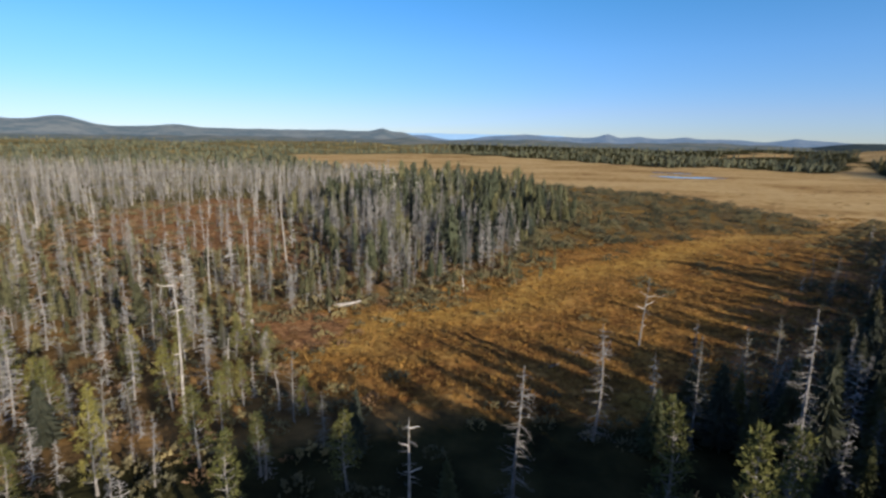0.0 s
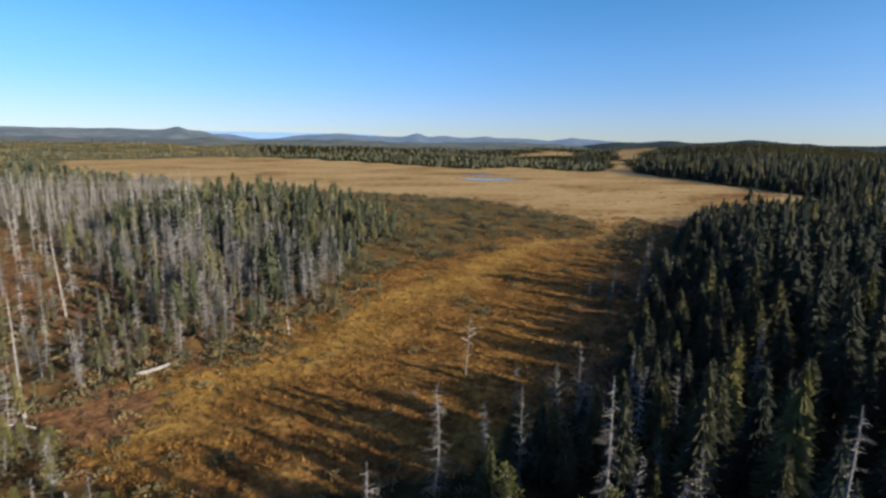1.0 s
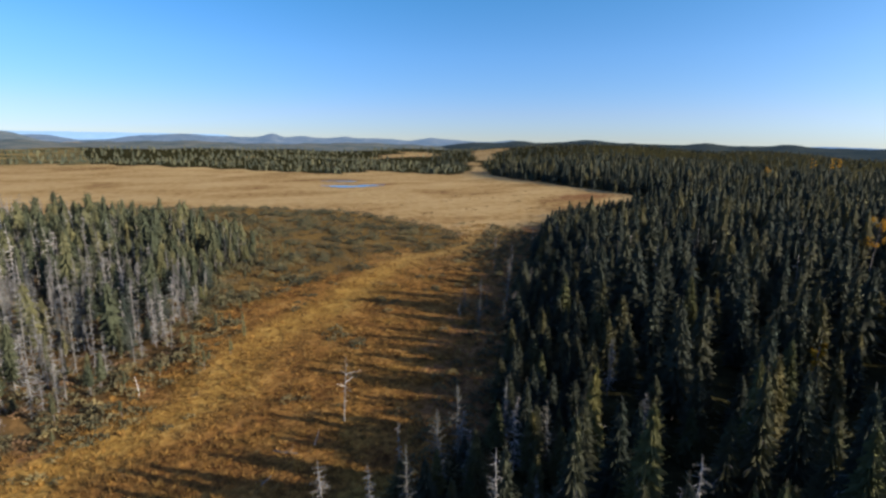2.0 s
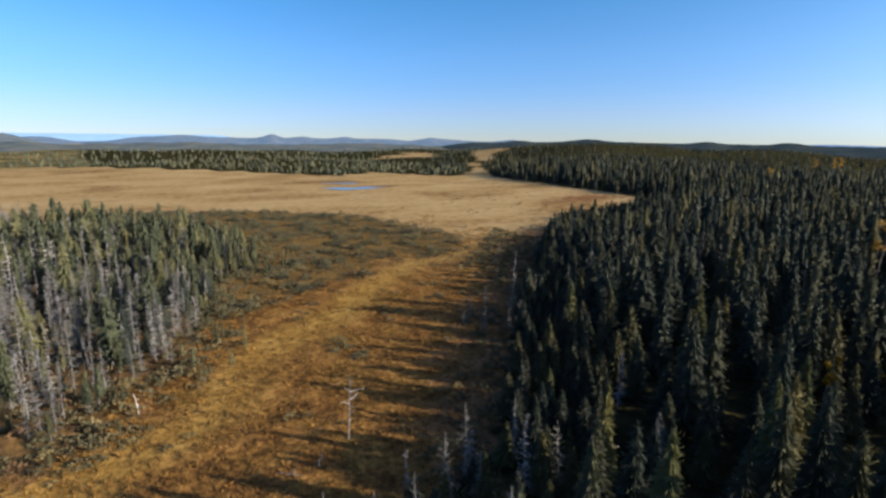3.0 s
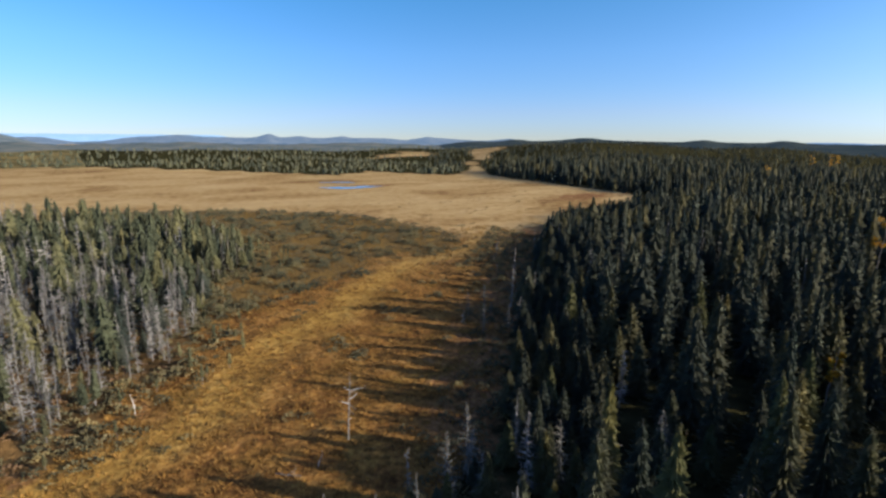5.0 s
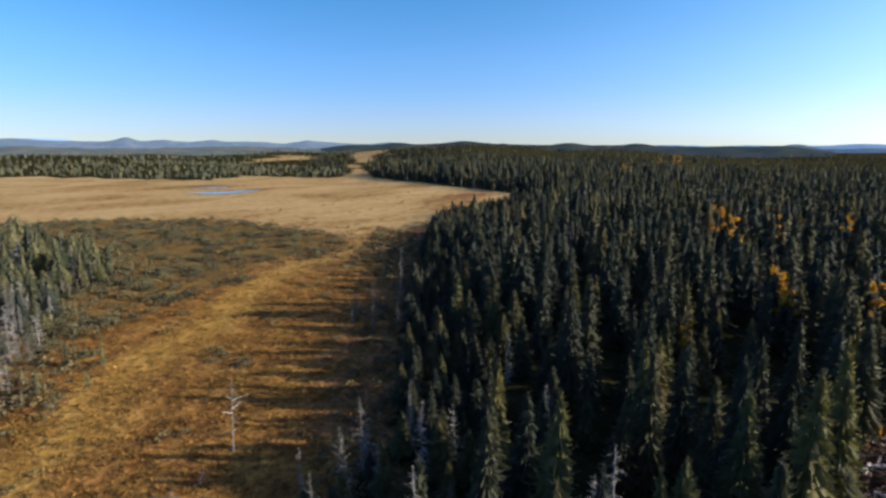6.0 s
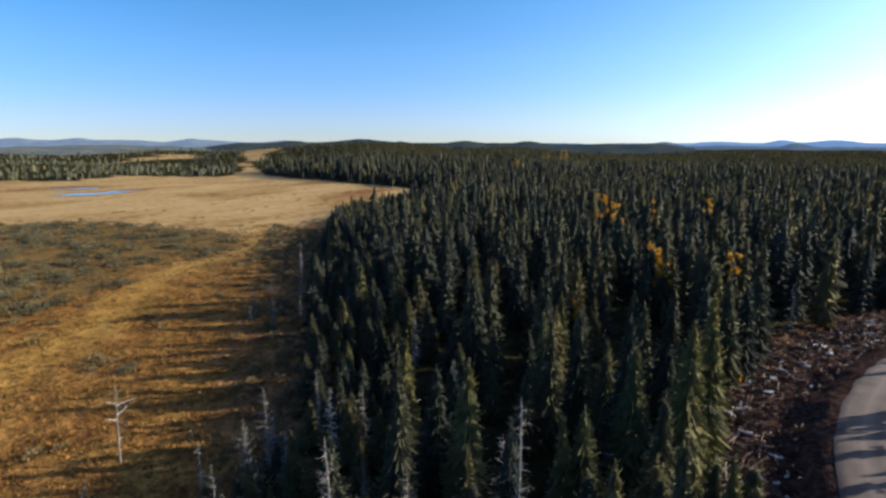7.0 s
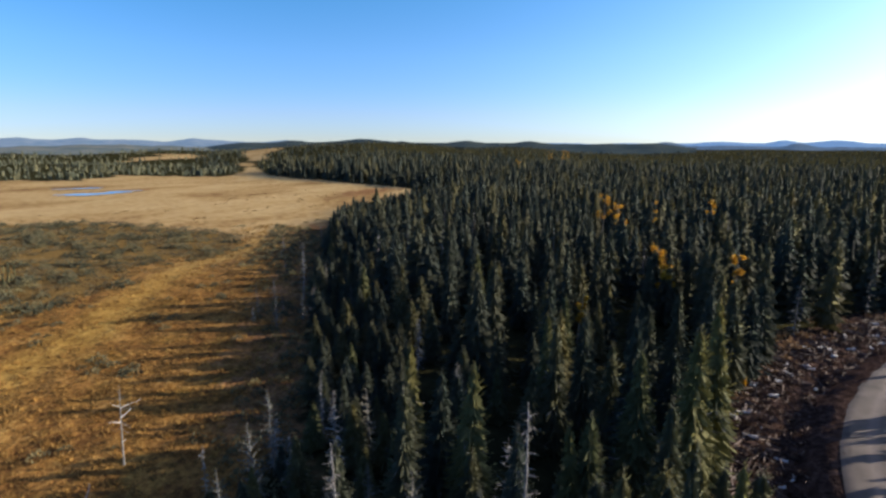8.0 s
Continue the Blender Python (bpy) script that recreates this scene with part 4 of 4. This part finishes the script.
HEROES = [(27.1, 19.3, 12.3), (29.4, 21.8, 10.1), (27.9, 22.1, 10.6), (23.2, 21.8, 11.6), (32.2, 27.7, 9.9), (21.9, 14.0, 12.2), (29.4, 26.0, 8.7), (48.9, 21.9, 13.1), (57.2, 53.0, 8.0),
          (68.4, 40.3, 9.5), (48.0, 35.4, 8.0), (38.3, 39.4, 5.2), (31.7, 36.6, 5.3), (27.0, 28.4, 5.2), (24.5, 23.2, 7.5), (52.7, 21.6, 9.6), (25.2, 12.0, 11.1), (25.9, 11.5, 11.6),
          (35.8, 10.7, 12.0), (36.2, 7.4, 14.0), (44.6, 6.2, 14.0), (41.3, 16.1, 12.0), (42.0, 19.5, 11.0), (57.0, 5.8, 13.0), (39.8, 6.5, 13.1), (19.2, 23.6, 10.0), (30.2, 33.0, 7.0), (20.9, 8.6, 12.0)]
PINES = [(11.5, 16.6, 9.1), (13.6, 17.6, 8.2), (10.9, 22.1, 7.2), (-9.8, 21.8, 5.2), (-17.7, 24.0, 6.2), (-13.5, 26.5, 5.0)]
taken = [s[:2] for s in SNAGS] + [s[:2] for s in HEROES] + [s[:2] for s in PINES] + [(18.6, 45.8), (-16.4, 30.8), (-1.4, 20.6)]
LIVE, GREYS, OLIVES, HALVES = (clear_of(r, taken, 1.6) for r in (LIVE, GREYS, OLIVES, HALVES))
by_camera = np.hypot(OLIVES[:, 0] + 15, OLIVES[:, 1] - 27) < 21
YOUNG_PINES = keep(OLIVES[by_camera] * np.array([1, 1, 0.8]), 0.72)
YOUNG_PINES, OLIVES = np.concatenate([np.array(PINES), YOUNG_PINES]), OLIVES[~by_camera]

forest(np.array(HEROES), spruce_models[5:], 10, len(HEROES), (), "", "", ())
forest(LIVE, spruce_models, 10, 150, ((56, SPRUCE_NEAR), (118, SPRUCE_MID), (300, SPRUCE_FAR), (4000, SPRUCE_TINY)), "spruce_wood", "dense dark spruce wood", (BARK, FAR_NEEDLES), (20, 12), (0.8, 1.35))
forest(SOUTH, [], 10, 0, ((4000, SPRUCE_FAR),), "spruce_wood", "dense dark spruce wood behind the road", (BARK, FAR_NEEDLES))
forest(np.concatenate(TONGUE), green_models, 10, 90, ((4000, SPRUCE_BOG),), "green_spruce_wood", "mid-green spruces on the tongue of wood in the bog", (TWIG, MIDGREEN), (24, 80))
forest(np.concatenate(BELTS), [], 10, 0, ((440, SPRUCE_BELT), (4000, SPRUCE_TINY)), "far_wood", "low grey-green woods beyond the open bog", (BARK, BELT))
forest(OLIVES, olive_models, 8, 140, ((400, THIN_MID),), "young_conifer_wood", "scattered young olive conifers among dead trunks", (GREY, OLIVE), (-8, 25))
forest(YOUNG_PINES, pine_models, 6, len(YOUNG_PINES), (), "", "", ())
forest(HALVES, half_models, 8, 220, ((500, HALF_MID),), "dying_spruce_wood", "dying lichen-grey spruce wood", (GREY, GREYGREEN), (-4, 30))
forest(GREYS, dead_models, 8, 300, ((95, DEAD_MID), (500, DEAD_FAR)), "dead_spruce_wood", "dying grey spruce wood with bare twigs", (GREY, TWIG), (-4, 30))


def arm(pts, u, turn, length, rise, r):
    """A stout dead limb: where on the stem, its compass direction, length, rise and thickness."""
    root = along(pts, np.array([u]))[0]
    k = np.linspace(0, 1, 5)[:, None]
    way = np.array([math.sin(radians(turn)), math.cos(radians(turn)), rise])
    line = root + way * length * k + np.array([0, 0, 0.18 * length]) * k ** 2 + np.sin(k * 7 + turn) * 0.03 * length
    return tube(line, r * (1.05 - 0.8 * k[:, 0]), 5)


def snag(x, y, h, lean=0.0, boughs=40, low=0.35, reach=1.1, bark=None, limbs=(), twig=None, stout=1.0):
    pts, stem = trunk(h, (0.005 * h + 0.045) * stout, 12, 7, 0.2, 0.2, lean)
    root = thing("snag", "bleached bare standing dead tree trunk", "dead tree", "snags", (("trunk", stem, bark or SILVER, ""),))
    for k in range(boughs):
        part("branch", bough(pts, reach, low, 6, 0.04, -0.35, 0.35), twig or GREY, root)
    for u, turn, length, rise, r in limbs:
        part("limb", arm(pts, u, turn, length, rise, r), PALE, root, "bleached stout limb")
    root.location = (x, y, height(np.array([x]), np.array([y]))[0] - 0.1)


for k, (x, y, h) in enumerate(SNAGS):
    # eastern snags: the wood's shade is put into a darker bark colour
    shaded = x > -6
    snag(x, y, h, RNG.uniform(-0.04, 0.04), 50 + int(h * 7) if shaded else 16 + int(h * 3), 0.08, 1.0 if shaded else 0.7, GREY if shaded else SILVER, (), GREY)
# the dead pine that stands alone in the sedge, with a cross of pale limbs
snag(18.6, 45.8, 6.7, 0.03, 18, 0.45, 0.9, GREY, ((0.60, 114, 0.75, 0.55, 0.055), (0.55, -66, 0.8, 0.05, 0.045), (0.72, 112, 1.5, 0.05, 0.03), (0.74, -60, 0.6, 0.3, 0.03), (0.30, 100, 0.3, 0.5, 0.03)), GREY, 0.85)
# limbs of the white trunk in the west, and a crooked one in the shade
snag(-16.4, 30.8, 9.6, 0.01, 30, 0.1, 0.45, SILVER, ((0.97, -119, 0.95, 0.02, 0.04), (0.8, 61, 0.5, 0.1, 0.03), (0.5, -119, 0.5, 0.1, 0.03)), GREY)
snag(-1.4, 20.6, 6.9, 0.05, 18, 0.3, 0.8, SILVER, ((0.22, -100, 1.3, 0.35, 0.05), (0.16, -125, 1.5, 0.1, 0.045), (0.62, 80, 0.6, 0.2, 0.03), (0.8, -95, 0.45, 0.3, 0.03), (0.93, 85, 0.5, -0.1, 0.03)), TWIG)

for m in spruce_models + green_models + olive_models + pine_models + dead_models + half_models:
    remove(m)


# ---------------------------------------------------------------- golden birches in the spruce wood
def birch(x, y, h, wide):
    pts, stem = trunk(h, 0.09, 7, 6, 0.25, 0.2)
    tree = thing("birch_tree", "golden-leaved autumn birch among dark spruces", "birch", "golden birches", (("trunk", stem, GREY, "grey bark"),))
    for k in range(9):
        u = RNG.uniform(0.45, 0.95)
        root = along(pts, np.array([u]))[0]
        a = RNG.uniform(0, 6.283)
        tip = root + np.array([math.cos(a), math.sin(a), 0.8]) * wide * RNG.uniform(0.3, 0.8)
        limb = part("limb", tube(np.stack([root, (root + tip) / 2 + [0, 0, 0.1], tip]), [0.04, 0.025, 0.01], 4), GREY, tree)
        c = tip + RNG.normal(0, wide * 0.17, (75, 3)) * [1, 1, 0.9]
        w = unit(RNG.normal(0, 1, (75, 3)))
        part("crown", kites(c, w, RNG.uniform(0.2, 0.36, 75), RNG.uniform(0.16, 0.28, 75)), GOLD, limb, "orange-gold leaves")
    tree.location = (x, y, height(np.array([x]), np.array([y]))[0] - 0.1)


for x, y, h, w in ((104.6, 28.1, 11, 1.6), (80.6, 16.9, 10.5, 1.5), (75.6, 14.4, 9, 1.3), (77.5, 15.6, 9.5, 1.2), (75.1, 9.1, 9.5, 1.1), (81.8, 6.4, 10, 1.1), (61.1, 22.4, 7.5, 0.7), (139, 40, 11, 2.2), (143, 37, 11, 1.8),
                   (141, 15, 12, 1.4), (138, 27.7, 11, 1.4), (330, 146, 13, 2.5), (452, 168, 15, 3.0), (460, 160, 15, 3.2), (470, 158, 15, 2.6), (58, 4.6, 2.2, 0.4)):
    birch(x, y, h, 0.82 * w)


# ---------------------------------------------------------------- bog plants
def shrub_model(n, r, h, leaf):
    """A low mound of small upright leafy twigs."""
    a, q = RNG.uniform(0, 6.283, n), np.sqrt(RNG.uniform(0, 1, n))
    out = np.stack([np.cos(a), np.sin(a), np.zeros(n)], 1)
    base = out * (r * q)[:, None]
    base[:, 2] = h * (1 - q ** 2) * RNG.uniform(0.1, 0.9, n)
    way = unit(out * (0.2 + 0.6 * q)[:, None] + np.array([0, 0, 0.8]) + RNG.normal(0, 0.45, (n, 3)))
    return spikes(base, way, RNG.uniform(0.6, 1.3, n) * leaf, RNG.uniform(0.5, 0.9, n) * leaf)


def tuft_model(n, r, h):
    a = RNG.uniform(0, 6.283, n)
    out = np.stack([np.cos(a), np.sin(a), np.zeros(n)], 1)
    base = out * RNG.uniform(0, r, n)[:, None]
    way = unit(out * RNG.uniform(0.1, 0.9, n)[:, None] + np.array([0, 0, 1.0]))
    return spikes(base, way, RNG.uniform(0.6, 1.2, n) * h, RNG.uniform(0.05, 0.12, n))


def strew(name, label, category, p, kinds, lo, hi, mat):
    where = np.column_stack([p, height(p[:, 0], p[:, 1]) - 0.04])
    which = RNG.integers(0, len(kinds), len(p))
    out, tints = [], []
    for j, k in enumerate(kinds):
        w = where[which == j]
        if len(w):
            out.append(placed(k, w, RNG.uniform(lo, hi, len(w)), RNG.uniform(0, 6.283, len(w))))
            tints.append(np.repeat(RNG.uniform(0, 1, len(w)), len(k[0])))
    tagged(new(name, mesh_of(name, *merge(*out), mat, fields={"tint": np.concatenate(tints)})), label, category, kind="stuff")


TUFTS = [tuft_model(13, 0.32, 0.38) for _ in range(5)]
SHRUBS = [shrub_model(54, 0.65, 0.6, 0.24) for _ in range(5)]
HEATHS = [shrub_model(40, 0.5, 0.30, 0.13) for _ in range(4)]
BUSHES = [shrub_model(110, 0.95, 1.2, 0.26) for _ in range(5)]
SCRUBS = [shrub_model(62, 1.05, 0.75, 0.22) for _ in range(5)]

p = spread(-25, 110, 28, 135, 0.52)
d, sc = signed(BOG, p[:, 0], p[:, 1]), signed(SCRUB_ZONE, p[:, 0], p[:, 1])
wet = rolling(p[:, 0], p[:, 1], 5, 4)
near = np.hypot(p[:, 0], p[:, 1])
p2 = keep(p, (d > 0) * (sc < 2) * np.clip(0.62 - 0.25 * wet, 0, 1) * np.where(near < 75, 0.9, 0.5) * smooth(4, 7.5, np.hypot((p[:, 0] + 14.5) / 1.1, p[:, 1] - 48.5)))
strew("sedge_grass", "golden autumn sedge in tufts", "grass", p2, TUFTS, 0.6, 1.25, SEDGE)
p = spread(-40, 110, 28, 140, 1.25)
d, sc = signed(BOG, p[:, 0], p[:, 1]), signed(SCRUB_ZONE, p[:, 0], p[:, 1])
patch = rolling(p[:, 0], p[:, 1], 9, 6)
edge = np.exp(-((d - 0.5) / np.where(p[:, 0] < 20, 4.2, 3.0)) ** 2) * np.where((p[:, 0] < 20) & (p[:, 1] < 50), 0.15, 0.55)
right = smooth(60, 75, p[:, 0]) * (d > -2) * (d < 16) * 0.6
p2 = keep(p, (d > -7) * np.clip(np.maximum(np.maximum(edge, right), np.where(p[:, 1] < 62, 0.08, 0.4) * smooth(0.35, 1.1, patch) * (d > 0) * smooth(2, 6, from_trail(p[:, 0], p[:, 1]))) * (sc < 3), 0, 0.8))
strew("bog_shrubs", "low grey-olive bog shrubs in clumps", "shrubs", p2, SHRUBS, 0.6, 1.5, SHRUB)
p = spread(-20, 90, 30, 120, 0.72)
d, tr = signed(BOG, p[:, 0], p[:, 1]), from_trail(p[:, 0], p[:, 1])
p2 = keep(p, (d > 0) * (0.09 + 0.55 * smooth(0.0, 1.0, rolling(p[:, 0], p[:, 1], 4.5, 7))) * smooth(0.5, 5, tr))
strew("heather", "low brown heather and leatherleaf in the sedge", "shrubs", p2, HEATHS, 0.5, 1.2, HEATH)
p = spread(0, 100, 80, 240, 1.35)
sc = signed(SCRUB_ZONE, p[:, 0], p[:, 1])
p2 = keep(p, (sc > -3) * np.clip(0.36 + 0.45 * rolling(p[:, 0], p[:, 1], 7, 3), 0.06, 0.9))
strew("heath_scrub", "dark brown-olive heath scrub", "shrubs", p2, SCRUBS, 0.35, 1.2, SCRUB)
p = spread(-4, 100, 80, 240, 2.3)
sc = signed(SCRUB_ZONE, p[:, 0], p[:, 1])
p2 = keep(p, (sc > -2) * np.clip(0.12 + 0.75 * smooth(-0.2, 0.9, rolling(p[:, 0], p[:, 1], 13, 5)), 0, 1))
strew("scrub_bushes", "knee-high to waist-high grey-green bushes in the heath", "shrubs", p2, BUSHES, 0.7, 1.6, BUSH)
p = spread(20, 110, 30, 125, 1.7)
d = signed(BOG, p[:, 0], p[:, 1])
p2 = keep(p, (d > -3) * (d < 11) * (p[:, 0] > p[:, 1] - 24) * (0.14 + 0.4 * smooth(0, 1, rolling(p[:, 0], p[:, 1], 10, 2))) * smooth(12, 4, d))
strew("edge_bushes", "dark low bushes in the shade of the spruce wood", "shrubs", p2, BUSHES, 0.4, 1.0, BUSH)
p = spread(60, 200, 95, 215, 2.6)
d, sc = signed(BOG, p[:, 0], p[:, 1]), signed(SCRUB_ZONE, p[:, 0], p[:, 1])
p2 = keep(p, (d > 0) * (sc < 0) * 0.45 * smooth(0.1, 1.2, rolling(p[:, 0], p[:, 1], 17, 2)))
strew("heath_patches", "dark low heath patches in the pale bog", "shrubs", p2, SCRUBS, 0.25, 0.9, HEATH)
p = sector(spread(-120, 12, 18, 140, 1.7), -55, 20)
d, c = signed(BOG, p[:, 0], p[:, 1]), signed(CLEARING, p[:, 0], p[:, 1])
p2 = keep(p, (d < 1) * np.where(c > 0, 0.3, 0.66) * np.where((p[:, 1] > 36) | (p[:, 0] < -10), 1.0, 0.45 * (p[:, 0] < 0)))
brown = RNG.uniform(0, 1, len(p2)) < 0.3
strew("forest_shrubs", "olive-grey undergrowth among the dead trees", "shrubs", p2[~brown], SHRUBS, 0.7, 1.6, SHRUB)
strew("brown_shrubs", "red-brown undergrowth among the dead trees", "shrubs", p2[brown], SHRUBS, 0.5, 1.3, RUST)
p = sector(spread(-75, 5, 30, 140, 1.3), -55, 20)
c = np.maximum(signed(CLEARING, p[:, 0], p[:, 1]) + 2, 7 - np.hypot((p[:, 0] + 13) / 1.1, p[:, 1] - 50))
p2 = keep(p, (c > 0) * np.where(p[:, 1] > 66, 0.24, 0.22))
strew("rust_shrubs", "rust-brown autumn bog shrubs", "shrubs", p2, SHRUBS, 0.5, 1.1, RUST)


# ---------------------------------------------------------------- stump, fallen log and sticks in the bog
def log(name, x, y, length, r, turn, tip, mat, label, group="", stubs=5):
    k = np.linspace(0, 1, 8)
    bend = RNG.normal(0, 0.05)
    pts = np.stack([(k - 0.5) * length, bend * length * np.sin(3.14 * k), r * 0.8 + tip * length * k], 1)
    body = tube(pts, r * (1 - 0.45 * k) * RNG.uniform(0.92, 1.08, 8), 9)
    root = new(name)
    tagged(root, label, "log", group)
    part("stem", body, mat, root)
    for _ in range(stubs):
        part("branch", bough(pts, 0.7, 0.2, 2, 0.07, 0.4), mat, root)
    root.matrix_world = Matrix.Translation((x, y, height(np.array([x]), np.array([y]))[0])) @ Euler((0, 0, radians(turn))).to_matrix().to_4x4()


log("fallen_log", -10.3, 55.6, 2.9, 0.27, 20, 0.10, SILVER, "pale weathered fallen log at the bog's edge", stubs=0)
log("fallen_log", 12.2, 43.8, 2.2, 0.05, 140, 0.05, GREY, "thin grey fallen stem in the sedge")
log("fallen_log", -19.0, 48.0, 3.4, 0.09, 160, 0.02, PALE, "thin bleached fallen stem by a dead tree")
log("fallen_log", 9.6, 40.6, 1.1, 0.06, 30, 0.1, GREY, "short grey stick in the sedge")
snag(2.8, 62.2, 2.3, 0.02, 6, 0.3, 0.5, PALE)
snag(14.8, 43.6, 1.6, 0.05, 5, 0.3, 0.4, PALE)


# ---------------------------------------------------------------- slash along the road
def slash():
    p = spread(0, 115, -45, 8, 0.62)
    rd = from_road(p[:, 0], p[:, 1])
    p = keep(p, (rd > 5.0) * (rd < 12.2) * 0.85 * (np.hypot(p[:, 0] - 60, p[:, 1]) < 75))
    n = len(p)
    z = height(p[:, 0], p[:, 1]) + RNG.uniform(0.0, 0.35, n)
    a = RNG.uniform(0, 6.283, n)
    way = unit(np.stack([np.cos(a), np.sin(a), RNG.normal(0, 0.25, n)], 1))
    length, r = RNG.uniform(0.5, 2.2, n), RNG.uniform(0.02, 0.07, n)
    pieces = []
    for i in range(n):
        c = np.array([p[i, 0], p[i, 1], z[i]])
        pieces.append(tube(np.stack([c - way[i] * length[i] / 2, c + way[i] * length[i] / 2]), [r[i], r[i] * 0.6], 4))
    tagged(new("slash_debris", mesh_of("slash_debris", *merge(*pieces), DEBRIS)), "broken brown branches and roots heaped by the road", "debris", kind="stuff")
    p2 = keep(p, 0.5)
    strew("slash_brush", "dry reddish brush heaped beside the road", "debris", p2, SHRUBS[:3], 0.5, 1.1, DRY)


p = spread(18, 112, -34, 14, 1.5)
rd = from_road(p[:, 0], p[:, 1])
strew("edge_shrubs", "rust-brown bushes along the forest edge", "shrubs", keep(p, (rd > 10.2) * (rd < 16) * 0.6), SHRUBS, 0.6, 1.5, RUST)
DRY = foliage("dry_brush", (0.03, 0.018, 0.013), (0.068, 0.041, 0.031), (0.125, 0.085, 0.064), 0.1, 0.8, 0.3)
slash()
for k in range(170):
    x = RNG.uniform(20, 98)
    side = RNG.uniform(5.8, 11.5)
    y = float(np.interp(x, ROAD[:, 0], ROAD[:, 1])) + side * (1 + 0.25 * smooth(60, 100, x))
    pale = k % 5 < 2
    log("cut_log", x, y, RNG.uniform(0.5, 1.2) if pale else RNG.uniform(1.0, 3.2), RNG.uniform(0.12, 0.22) if pale else RNG.uniform(0.07, 0.16), RNG.uniform(0, 180), RNG.uniform(-0.1, 0.15),
        PALE if pale else DEBRIS, "short pale cut log in the roadside slash" if pale else "brown broken log in the roadside slash", "roadside logs", 0 if pale else 4)
